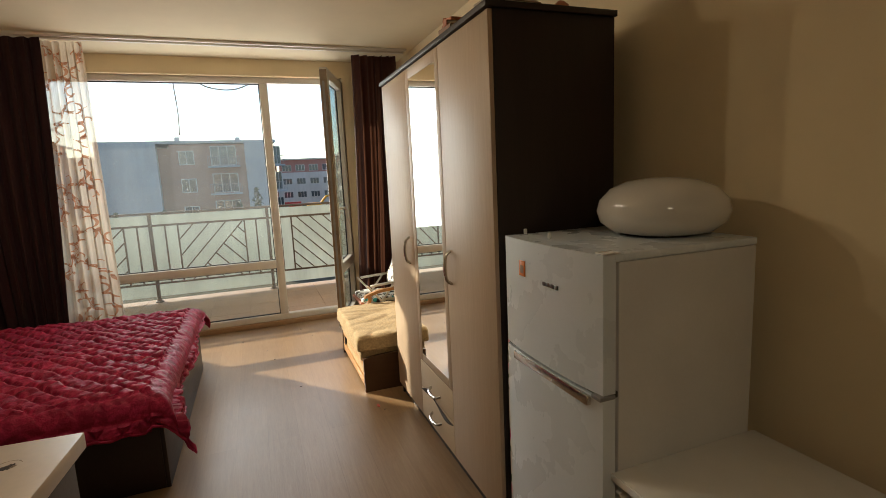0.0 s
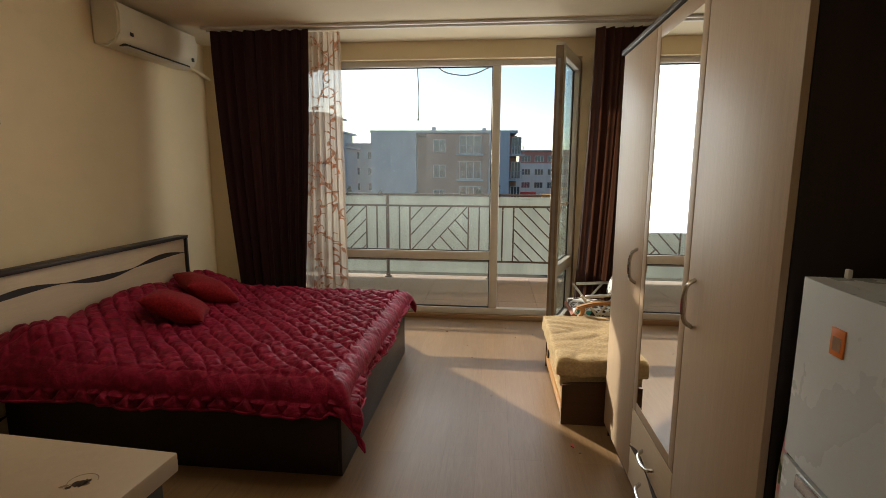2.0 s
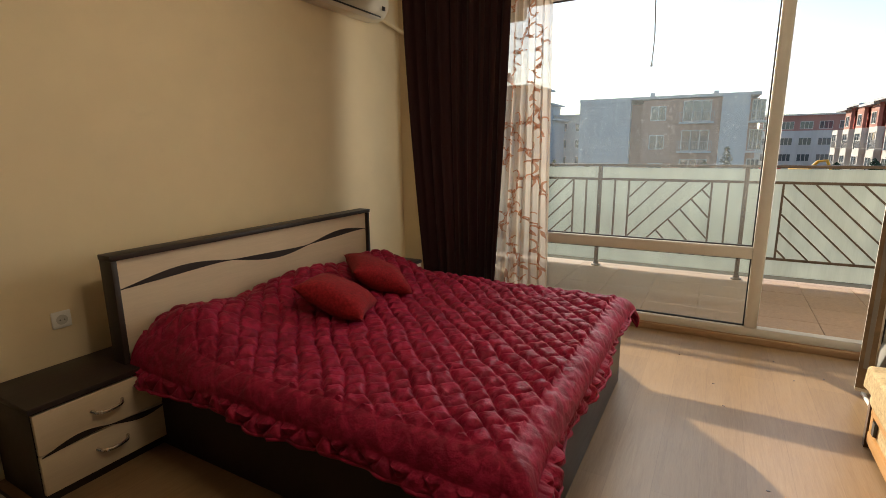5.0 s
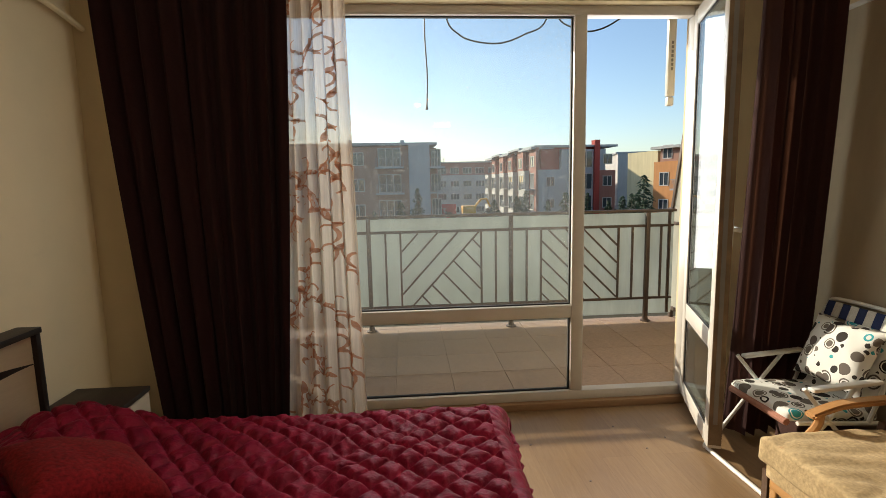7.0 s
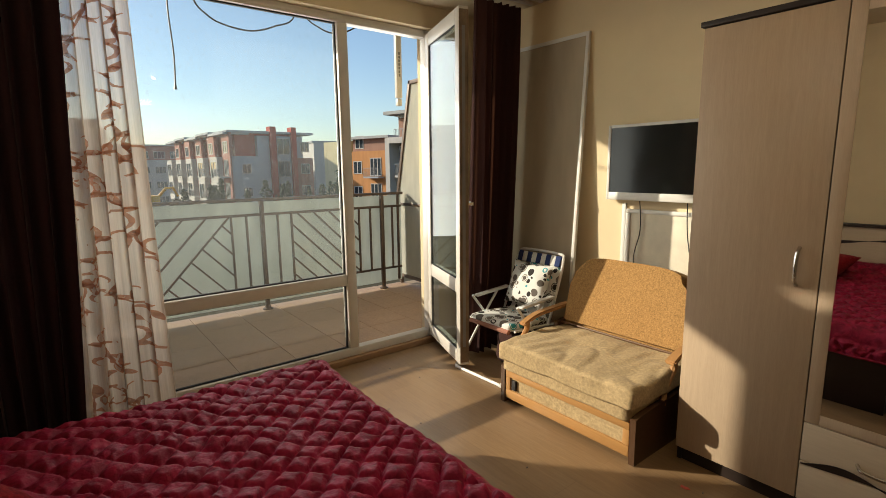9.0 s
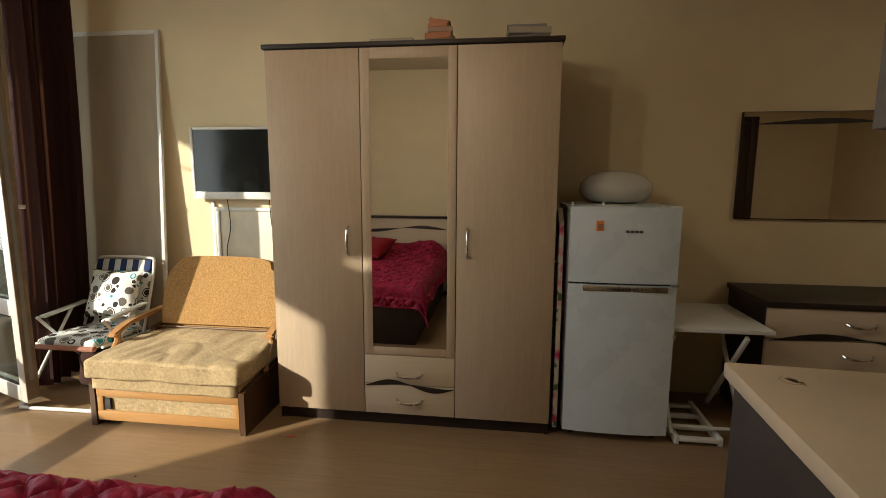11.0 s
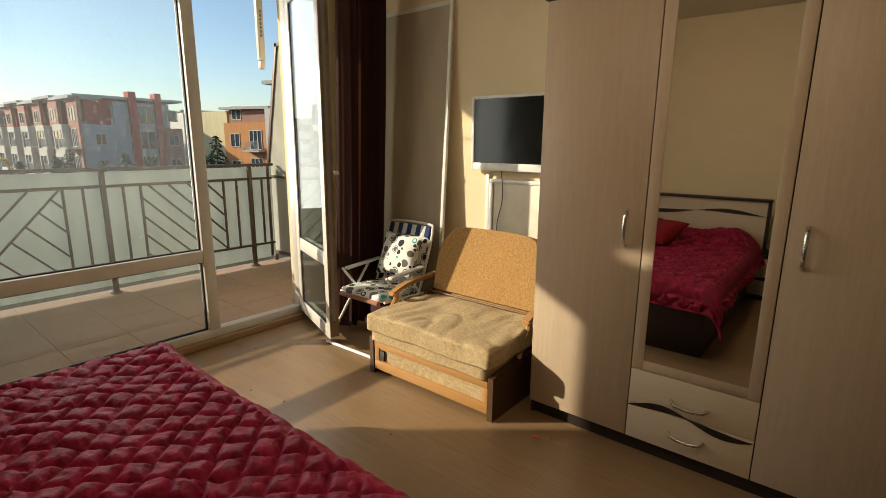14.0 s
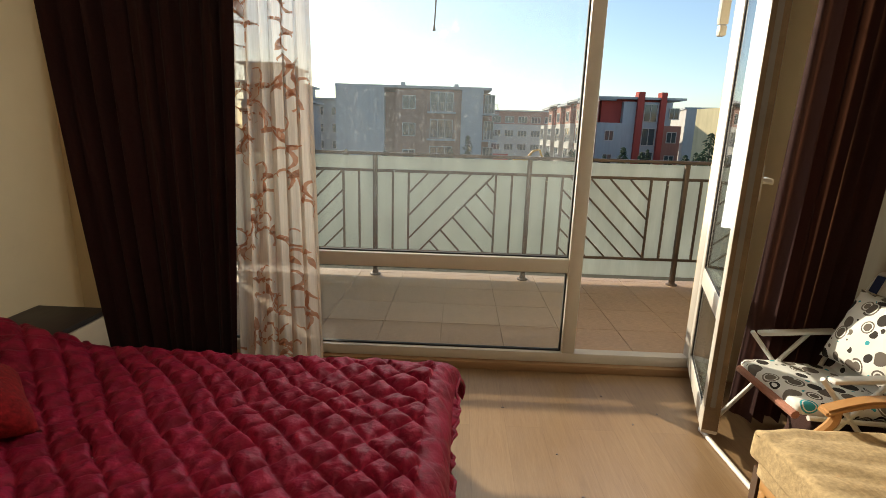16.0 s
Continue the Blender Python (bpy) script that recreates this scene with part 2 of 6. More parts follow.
def dotted():
    """White cotton printed with large ringed discs and small dots in grey-brown, black and turquoise."""
    m = Mat("dotted_cotton", 0.85, spec=0.2)
    v = m.coord()
    col = None
    for scale, low, more, tones in ((13.5, 0.34, 0.16, ((0, (0.035, 0.03, 0.028)), (0.3, (0.13, 0.11, 0.095)), (0.62, (0.19, 0.165, 0.14)), (0.9, (0.05, 0.34, 0.40)))), (25.0, 0.24, 0.15, ((0, (0.04, 0.035, 0.03)), (0.4, (0.05, 0.36, 0.42)), (0.7, (0.15, 0.13, 0.11)), (0.9, (0.05, 0.36, 0.42))))):
        vo = m.node("ShaderNodeTexVoronoi", Scale=scale, Randomness=0.7)
        m.l.new(v, vo.inputs["Vector"])
        sep = m.n.new("ShaderNodeSeparateColor")
        m.l.new(vo.outputs["Color"], sep.inputs[0])
        ink = m.n.new("ShaderNodeValToRGB")
        ink.color_ramp.interpolation = "CONSTANT"
        el = ink.color_ramp.elements
        while len(el) < 4:
            el.new(0.5)
        for e, (p, c) in zip(el, tones):
            e.position, e.color = p, (*c, 1)
        m.l.new(sep.outputs[0], ink.inputs[0])
        size = m.math("ADD", m.math("MULTIPLY", sep.outputs[1], more), low)
        disc = m.math("LESS_THAN", vo.outputs["Distance"], size)
        if col is None:
            ring = m.math("LESS_THAN", m.math("ABSOLUTE", m.math("SUBTRACT", vo.outputs["Distance"], m.math("MULTIPLY", size, 0.74))), 0.03)
            hole = m.math("MULTIPLY", ring, m.math("GREATER_THAN", sep.outputs[2], 0.5))
            col = m.mix(m.math("MULTIPLY", disc, m.math("SUBTRACT", 1.0, hole)), (0.74, 0.74, 0.71), ink.outputs[0])
            clear = m.math("GREATER_THAN", vo.outputs["Distance"], m.math("ADD", size, 0.10))
        else:
            col = m.mix(m.math("MULTIPLY", m.math("MULTIPLY", disc, clear), m.math("GREATER_THAN", sep.outputs[2], 0.45)), col, ink.outputs[0])
    m.color(col)
    m.bump(m.noise(v, 300, 3), 0.2, 0.002)
    return m.m


def floral():
    m = Mat("floral_cotton", 0.85, spec=0.2)
    v = m.coord()
    vo = m.node("ShaderNodeTexVoronoi", Scale=14.0)
    m.l.new(v, vo.inputs["Vector"])
    n = m.noise(v, 40, 3)
    petal = m.ramp(m.math("ADD", vo.outputs["Distance"], m.math("MULTIPLY", n, 0.3)), ((0.3, (0.55, 0.05, 0.17)), (0.48, (0.75, 0.35, 0.45)), (0.6, (0.72, 0.68, 0.62))))
    leaf = m.ramp(m.noise(v, 19, 2), ((0.58, (0, 0, 0)), (0.62, (1, 1, 1))))
    m.color(m.mix(leaf, petal, (0.10, 0.14, 0.07)))
    return m.m


def facade(name, c, rough=0.85):
    """Rendered outside wall with streaks of dirt."""
    m = Mat(name, rough, spec=0.2)
    big, run = m.noise(m.coord(), 0.35, 5), m.noise(m.coord((1.2, 1.2, 0.12)), 1.6, 6, 0.65)
    m.color(m.mix(0.5, m.ramp(big, ((0.3, shade(c, 0.86)), (0.7, shade(c, 1.1)))), m.ramp(run, ((0.3, shade(c, 0.78)), (0.65, shade(c, 1.08))))))
    m.bump(m.noise(m.coord(), 30, 4), 0.2, 0.01)
    return m.m


def foliage(name, c):
    m = Mat(name, 0.7, spec=0.25)
    g = m.n.new("ShaderNodeNewGeometry")
    m.color(m.mix(0.6, m.ramp(g.outputs["Random Per Island"], ((0, shade(c, 0.5)), (1, shade(c, 1.6)))), m.ramp(m.noise(m.coord(), 2.5, 5), ((0.3, shade(c, 0.6)), (0.7, shade(c, 1.4))))))
    return m.m


CREAM = wall_paint("cream_paint", (0.76, 0.635, 0.42))
CEIL = wall_paint("ceiling_paint", (0.66, 0.57, 0.41))
FLOOR = floor_sheet()
ASH = grained("pale_ash_foil", (0.50, 0.385, 0.272), (0.355, 0.26, 0.18), "z", 0.42, 2.2, 1.0, 0.12)
ASH_Y = grained("pale_ash_foil_across", (0.64, 0.53, 0.385), (0.50, 0.40, 0.285), "y", 0.42, 2.2, 1.0, 0.12)
WENGE = grained("wenge_foil", (0.030, 0.020, 0.017), (0.012, 0.008, 0.007), "z", 0.45)
WENGE_Y = grained("wenge_foil_across", (0.030, 0.020, 0.017), (0.012, 0.008, 0.007), "y", 0.42)
PINE = grained("varnished_beech", (0.46, 0.25, 0.09), (0.32, 0.155, 0.05), "y", 0.35)
PINE_X = grained("varnished_beech_long", (0.46, 0.25, 0.10), (0.32, 0.15, 0.05), "x", 0.35)
SILL = grained("brown_laminate", (0.34, 0.21, 0.115), (0.24, 0.14, 0.07), "x", 0.45)
DOORWOOD = grained("dark_door_foil", (0.055, 0.027, 0.017), (0.028, 0.014, 0.009), "z", 0.4)
QUILT = satin_quilt()
PILLOW = cloth("fuzzy_red_plush", (0.21, 0.008, 0.013), 90, 0.95, 0.5, 0.9, 0.04)
DRAPE = cloth("dark_brown_drape", (0.034, 0.015, 0.017), 220, 0.92, 0.2, 0.25, 0.03)
DRAPE_R = backlit(cloth("brown_drape", (0.042, 0.017, 0.016), 220, 0.9, 0.2, 0.25, 0.03), (0.40, 0.17, 0.10), 0.08)
SHEER = thin_sheet("sheer_voile", (0.72, 0.60, 0.48), 0.24, 0.55, 0.34)
SCROLL = thin_sheet("rust_print", (0.56, 0.26, 0.14), 0.25, 0.5)
PVC = plain("white_pvc", (0.63, 0.595, 0.54), 0.32, 0, 0.05)
SEAL = plain("black_rubber", (0.02, 0.02, 0.02), 0.7)
GLASS = pane("window_glass", dirt=0.05, gloss=0.9)
LEAFGLASS = pane("door_glass", (0.86, 0.94, 0.91), 0.05, gloss=1.15, ior=1.5)
FROST = thin_sheet("frosted_glass", (0.50, 0.54, 0.52), 0.08, 0.6, 0.14, 0.5)
RAILMETAL = plain("brown_metal_paint", (0.105, 0.075, 0.06), 0.5, 0.2, 0.25)
CHROME = plain("brushed_steel", (0.62, 0.60, 0.57), 0.25, 1.0)
STEEL = plain("sink_steel", (0.52, 0.51, 0.49), 0.28, 1.0, 0.1, 4)
MIRROR = Mat("mirror", 0.015, 1.0).color((0.88, 0.88, 0.86)).m
# doors and top: the window's cool light is put into the enamel colour
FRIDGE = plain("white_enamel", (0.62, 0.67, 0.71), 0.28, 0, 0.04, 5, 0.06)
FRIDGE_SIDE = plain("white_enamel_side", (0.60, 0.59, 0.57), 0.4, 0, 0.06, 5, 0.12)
GRIME = plain("grimy_brown_edge", (0.20, 0.145, 0.09), 0.6, 0, 0.4)
GREYPLASTIC = plain("grey_plastic", (0.22, 0.22, 0.22), 0.45)
BLACK = plain("black_plastic", (0.012, 0.012, 0.013), 0.35)
SCREEN = plain("tv_panel", (0.006, 0.007, 0.007), 0.12, 0, 0.05, 5, 0)
WHITE = plain("white_plastic", (0.72, 0.71, 0.68), 0.38, 0, 0.05)
WORKTOP = plain("cream_worktop", (0.58, 0.46, 0.33), 0.34, 0, 0.10, 3, 0.05)
CARCASS = plain("dark_carcass_board", (0.035, 0.027, 0.025), 0.5, 0, 0.2)
GREYCAB = plain("grey_cabinet_foil", (0.15, 0.13, 0.12), 0.45, 0, 0.12)
BURN = plain("burnt_mark", (0.05, 0.028, 0.015), 0.7, 0, 0.4)
RINGSTAIN = plain("brown_stain", (0.30, 0.20, 0.12), 0.55, 0, 0.3)
MUSTARD = cloth("mustard_tweed", (0.36, 0.205, 0.075), 130, 0.95, 0.4, 0.6)
BEIGEFAB = cloth("beige_patterned_weave", (0.43, 0.32, 0.175), 70, 0.95, 0.28, 0.6)
DOTS = dotted()
FLORAL = floral()
NAVY = cloth("navy_stripe", (0.03, 0.045, 0.13))
WHITECLOTH = cloth("white_cotton", (0.68, 0.67, 0.64))
MESH = thin_sheet("fly_mesh", (0.56, 0.48, 0.36), 0.18, 0.2)
OPAL = plain("opal_glass", (0.62, 0.60, 0.56), 0.16, 0, 0.04, 4, 0)
TILE = stone_tile("balcony_tile", (0.45, 0.31, 0.21))
GROUT = plain("grout", (0.36, 0.275, 0.19), 0.9)
KTILE = plain("kitchen_floor_tile", (0.52, 0.45, 0.34), 0.4, 0, 0.12)
RENDER = facade("own_facade", (0.55, 0.42, 0.27))
PAPER = plain("book_paper", (0.62, 0.54, 0.40), 0.85)
COVERS = [plain("book_cover", c, 0.5) for c in ((0.30, 0.17, 0.10), (0.16, 0.13, 0.12), (0.40, 0.33, 0.24), (0.22, 0.20, 0.19))]
ORANGE = plain("orange_cover", (0.42, 0.15, 0.06), 0.6)
STICKER = plain("orange_sticker", (0.70, 0.20, 0.03), 0.5)
LOGO = plain("grey_lettering", (0.12, 0.12, 0.13), 0.3, 0.6)
AMBER = thin_sheet("amber_glass", (0.78, 0.42, 0.12), 0.05, 0.6, 0, 0.6)
SMOKED = thin_sheet("smoked_glass", (0.36, 0.27, 0.18), 0.1, 0.5, 0, 0.6)
LAMPMETAL = plain("bronze_metal", (0.05, 0.035, 0.028), 0.35, 0.8)
BULB = Mat("bulb", 0.4)
BULB.b.inputs["Emission Color"].default_value = (1, 0.62, 0.25, 1)
BULB.b.inputs["Emission Strength"].default_value = 3.0
BULB = BULB.m


# ---- building helpers ----
def bx(bm, x0, x1, y0, y1, z0, z1, bev=0.0, seg=2):
    """A block between the given bounds, with rounded edges."""
    r = bmesh.ops.create_cube(bm, size=1, matrix=Matrix.Translation(((x0 + x1) / 2, (y0 + y1) / 2, (z0 + z1) / 2)) @ Matrix.Diagonal((abs(x1 - x0), abs(y1 - y0), abs(z1 - z0), 1)))
    if bev:
        es = {e for v in r["verts"] for e in v.link_edges}
        bmesh.ops.bevel(bm, geom=list(es), offset=bev, segments=seg, affect="EDGES", profile=0.5)
    return bm


def block(x0, x1, y0, y1, z0, z1, bev=0.0, seg=2):
    return bx(bmesh.new(), x0, x1, y0, y1, z0, z1, bev, seg)


def tube(bm, pts, r, seg=8, close=False):
    """A round bar along a line of points; r may be one number or one per point."""
    pts = [Vector(p) for p in pts]
    n = len(pts)
    rad = r if isinstance(r, (list, tuple)) else [r] * n
    rings, side = [], None
    for i, p in enumerate(pts):
        if close:
            d = pts[(i + 1) % n] - pts[i - 1]
        else:
            d = pts[min(i + 1, n - 1)] - pts[max(i - 1, 0)]
        d.normalize()
        if side is None:
            side = d.orthogonal().normalized()
        side = (side - d * side.dot(d)).normalized()
        up = d.cross(side)
        rings.append([bm.verts.new(p + (side * math.cos(a) + up * math.sin(a)) * rad[i]) for a in (2 * math.pi * k / seg for k in range(seg))])
    for i in range(n if close else n - 1):
        a, b = rings[i], rings[(i + 1) % n]
        for k in range(seg):
            bm.faces.new((a[k], a[(k + 1) % seg], b[(k + 1) % seg], b[k]))
    if not close:
        bm.faces.new(rings[0][::-1])
        bm.faces.new(rings[-1])
    return bm


def pipe(pts, r, seg=8, close=False):
    return tube(bmesh.new(), pts, r, seg, close)


def arc(pts, steps=6):
    """A smooth line through points (Catmull-Rom)."""
    p = [Vector(q) for q in pts]
    p = [p[0] * 2 - p[1]] + p + [p[-1] * 2 - p[-2]]
    out = []
    for i in range(1, len(p) - 2):
        for k in range(steps):
            t = k / steps
            a, b, c, d = p[i - 1 : i + 3]
            out.append(0.5 * ((2 * b) + (c - a) * t + (2 * a - 5 * b + 4 * c - d) * t * t + (3 * b - a - 3 * c + d) * t ** 3))
    return out + [p[-2]]


def lathe(bm, profile, centre, seg=28, axis=None):
    """A turned shape: (radius, height) pairs round an upright line."""
    m = Matrix.Translation(centre) @ (axis or Matrix.Identity(4))
    rings = [[bm.verts.new(m @ Vector((r * math.cos(a), r * math.sin(a), h))) for a in (2 * math.pi * k / seg for k in range(seg))] for r, h in profile]
    for a, b in zip(rings, rings[1:]):
        for k in range(seg):
            bm.faces.new((a[k], a[(k + 1) % seg], b[(k + 1) % seg], b[k]))
    bm.faces.new(rings[0][::-1])
    bm.faces.new(rings[-1])
    return bm


def prism(bm, pts, m, depth):
    """An outline (x, y pairs) given thickness, placed by m."""
    a = [bm.verts.new(m @ Vector((x, y, 0))) for x, y in pts]
    b = [bm.verts.new(m @ Vector((x, y, depth))) for x, y in pts]
    bm.faces.new(a[::-1])
    bm.faces.new(b)
    n = len(pts)
    for i in range(n):
        bm.faces.new((a[i], a[(i + 1) % n], b[(i + 1) % n], b[i]))
    return bm


def sheet(fn, nu, nv, thick=0.0):
    """A surface from fn(u, v), u and v from 0 to 1."""
    bm = bmesh.new()
    g = [[bm.verts.new(fn(i / nu, j / nv)) for j in range(nv + 1)] for i in range(nu + 1)]
    for i in range(nu):
        for j in range(nv):
            bm.faces.new((g[i][j], g[i + 1][j], g[i + 1][j + 1], g[i][j + 1]))
    if thick:
        bmesh.ops.recalc_face_normals(bm, faces=bm.faces)
        bmesh.ops.solidify(bm, geom=list(bm.faces), thickness=thick)
    return bm


def finish(name, bm, material, smooth=40):
    c = sum((v.co for v in bm.verts), Vector()) / max(1, len(bm.verts))
    for v in bm.verts:
        v.co -= c
    bmesh.ops.recalc_face_normals(bm, faces=bm.faces)
    me = bpy.data.meshes.new(name)
    bm.to_mesh(me)
    bm.free()
    me.materials.append(material)
    if smooth:
        me.polygons.foreach_set("use_smooth", [True] * len(me.polygons))
        me.set_sharp_from_angle(angle=radians(smooth))
    ob = new(name, me)
    ob.location = c
    return ob


def part(name, bm, material, parent, label="", smooth=40):
    ob = finish(name, bm, material, smooth)
    if parent is not None:
        up = parent.matrix_basis.copy()
        top = parent.parent
        if top is not None:
            up = top.matrix_basis @ parent.matrix_parent_inverse @ up
        ob.parent = parent
        ob.matrix_parent_inverse = up.inverted()
    return tagged(ob, label)


def thing(name, at, label, category, group="", kind=""):
    ob = new(name)
    ob.empty_display_size = 0.1
    ob.matrix_basis = Matrix.Translation(at)
    return tagged(ob, label, category, group, kind)


def solid(name, bm, material, label, category, group="", kind="", smooth=40):
    return tagged(finish(name, bm, material, smooth), label, category, group, kind)


def structure(name, bm, material, label, category="", smooth=40):
    return tagged(finish(name, bm, material, smooth), label, category or name.split("_")[0], "", "structure")


def lens_wave(u0, u1, z0, swing, fat, lenses, m, depth):
    """The dark inlay of this furniture: a waving line that swells into lens shapes."""
    n = 22 * lenses
    top, bot = [], []
    for i in range(n + 1):
        k = i / n
        c = z0 + swing * math.sin(2 * math.pi * k * lenses / 2 - 0.4)
        w = 0.0035 + fat * max(0.0, math.sin(math.pi * ((k * lenses) % 1.0))) ** 1.3
        u = u0 + (u1 - u0) * k
        top.append((u, c + w / 2))
        bot.append((u, c - w / 2))
    return prism(bmesh.new(), top + bot[::-1], m, depth)


# board planes: local x, y, z to the world
FACE_MINUS_X = Matrix(((0, 0, -1, 0), (-1, 0, 0, 0), (0, 1, 0, 0), (0, 0, 0, 1)))  # local x runs to -y, y up, z to -x
FACE_PLUS_X = Matrix(((0, 0, 1, 0), (1, 0, 0, 0), (0, 1, 0, 0), (0, 0, 0, 1)))  # local x runs to +y, y up, z to +x


def bow_handle(parent, a, b, out, label="chrome bow handle"):
    """A curved handle from a to b, bulging by the vector out."""
    a, b, o = Vector(a), Vector(b), Vector(out)
    return part("handle", pipe(arc([a, a + o * 0.75 + (b - a) * 0.14, (a + b) / 2 + o, b + o * 0.75 - (b - a) * 0.14, b], 6), 0.0072, 8), CHROME, parent, label)


# ---- the room's shell ----
XL, XR, YS, YN, H = -1.64, 2.38, -0.60, 6.82, 2.55
OX0, OX1, OZ1 = -1.30, 1.83, 2.40  # the window opening
structure("floor", block(XL, XR, YS, 7.02, -0.12, 0.0), FLOOR, "worn wood-look vinyl floor with dust and scraps")
structure("ceiling", block(XL - 0.2, XR + 0.2, YS - 0.2, 7.06, H, H + 0.2), CEIL, "plain cream painted ceiling")
structure("wall_west", block(XL - 0.2, XL, YS - 0.2, 7.06, -0.12, H), CREAM, "cream painted wall behind the bed")
structure("wall_east", block(XR, XR + 0.2, YS - 0.2, 7.06, -0.12, H), CREAM, "cream painted wall behind wardrobe and television")
structure("wall_south", block(XL, XR, YS - 0.2, YS, -0.12, H), CREAM, "cream painted end wall")
bm = bx(bmesh.new(), XL, OX0, YN, 7.06, 0, H)
bx(bm, OX1, XR, YN, 7.06, 0, H)
bx(bm, OX0, OX1, YN, 7.06, OZ1, H)
structure("wall_north", bm, CREAM, "cream painted window wall with a wide opening")
structure("threshold_trim", block(OX0, OX1, 6.845, 6.99, 0, 0.045, 0.004), SILL, "brown laminate plinth under the window frame", "trim")
structure("kitchen_wall", block(XL, 0.50, 2.25, 2.398, 0.0, H), CREAM, "cream partition wall behind the kitchen", "wall")
structure("rear_door", block(0.3, 1.2, YS, YS + 0.03, 0, 2.05, 0.004), DOORWOOD, "dark brown entrance door in the end wall", "door")
hall = structure("side_door", block(XL, XL + 0.03, 0.46, 1.31, 0, 2.05, 0.004), DOORWOOD, "dark brown side door with a steel handle", "door")
part("door_frame", bx(bx(bx(bmesh.new(), XL, XL + 0.05, 1.31, 1.40, 0, 2.13, 0.004), XL, XL + 0.05, 0.37, 0.46, 0, 2.13, 0.004), XL, XL + 0.05, 0.46, 1.31, 2.05, 2.13, 0.004), DOORWOOD, hall)
part("door_handle", bx(bx(bmesh.new(), XL + 0.03, XL + 0.038, 1.18, 1.22, 0.92, 1.14, 0.003), XL + 0.05, XL + 0.065, 1.06, 1.21, 1.05, 1.07, 0.005), CHROME, hall, "brushed steel lever handle")

# ---- window wall: fixed panes, door opening, open leaf ----
Y0, Y1 = 6.88, 6.95
win = thing("window_1", (0.2, 6.9, 0.05), "wide white plastic balcony window with a low transom", "window", "", "structure")
FR = 0.055
part("outer_frame", bx(bx(bx(bx(bmesh.new(), OX0, OX0 + FR, Y0, Y1, 0.045, OZ1, 0.006), OX1 - FR, OX1, Y0, Y1, 0.045, OZ1, 0.006), OX0 + FR, OX1 - FR, Y0, Y1, OZ1 - FR, OZ1, 0.006), OX0 + FR, OX1 - FR, Y0, Y1, 0.045, 0.105, 0.006), PVC, win)
part("mullion", block(1.06, 1.135, Y0 - 0.004, Y1 + 0.004, 0.105, OZ1 - FR, 0.006), PVC, win)
part("transom", block(OX0 + FR, 1.06, Y0 - 0.002, Y1 + 0.002, 0.575, 0.655, 0.006), PVC, win)
for a, b, c, d in ((OX0 + FR, 1.06, 0.655, OZ1 - FR), (OX0 + FR, 1.06, 0.105, 0.575)):
    g = part("pane", block(a, b, 6.912, 6.918, c, d), GLASS, win, "clear glass with dried spots", 0)
    g.visible_shadow = False
    bm = bmesh.new()
    for s in (bx,):
        s(bm, a, b, 6.905, 6.925, c, c + 0.008)
        s(bm, a, b, 6.905, 6.925, d - 0.008, d)
        s(bm, a, a + 0.008, 6.905, 6.925, c + 0.008, d - 0.008)
        s(bm, b - 0.008, b, 6.905, 6.925, c + 0.008, d - 0.008)
    part("gasket", bm, SEAL, g, "black rubber gasket", 0)

# the open leaf, hinged at its right edge and swung into the room
leaf = thing("balcony_door", (1.80, 6.865, 0.06), "white plastic glazed balcony door standing open", "door")
LW, LZ0, LZ1 = 0.715, 0.07, 2.365
LM = Matrix.Translation((1.80, 6.865, 0)) @ Matrix.Rotation(radians(250.6), 4, "Z")  # local x along the leaf, y its thickness


def leaf_part(name, boxes, mat, label="", bev=0.008, parent=None, tag=None):
    bm = bmesh.new()
    for q in boxes:
        bx(bm, *q, bev)
    bm.transform(LM)
    return part(name, bm, mat, parent or leaf, label, 40 if bev else 0)


ST_W = 0.072
leaf_part("leaf_frame", [(0, ST_W, -0.033, 0.033, LZ0, LZ1), (LW - ST_W, LW, -0.033, 0.033, LZ0, LZ1), (ST_W, LW - ST_W, -0.033, 0.033, LZ0, LZ0 + 0.09), (ST_W, LW - ST_W, -0.033, 0.033, LZ1 - 0.09, LZ1)], PVC)
leaf_part("mid_rail", [(ST_W, LW - ST_W, -0.031, 0.031, 0.56, 0.655)], PVC)
for c, d in ((0.655, LZ1 - 0.09), (LZ0 + 0.09, 0.56)):
    g = leaf_part("pane", [(ST_W, LW - ST_W, -0.023, -0.017, c, d)], LEAFGLASS, "clear glass with a faint film", 0)
    g.visible_shadow = False
    leaf_part("gasket", [(ST_W, ST_W + 0.006, -0.026, -0.012, c, d), (LW - ST_W - 0.006, LW - ST_W, -0.026, -0.012, c, d), (ST_W + 0.006, LW - ST_W - 0.006, -0.026, -0.012, c, c + 0.006), (ST_W + 0.006, LW - ST_W - 0.006, -0.026, -0.012, d - 0.006, d)], SEAL, "", 0, g)
leaf_part("edge_face", [(LW, LW + 0.002, -0.03, 0.03, LZ0 + 0.02, LZ1 - 0.02)], GRIME, "grimy brown edge of the door leaf", 0)
leaf_part("edge_fitting", [(LW + 0.002, LW + 0.005, -0.012, 0.008, 0.2, 2.25)], GREYPLASTIC, "steel espagnolette strip", 0)
leaf_part("lever_handle", [(LW - 0.055, LW - 0.03, 0.035, 0.043, 1.08, 1.22), (LW - 0.05, LW - 0.035, 0.043, 0.075, 1.15, 1.17), (LW - 0.16, LW - 0.035, 0.065, 0.08, 1.148, 1.17)], WHITE, "white lever handle", 0.003)
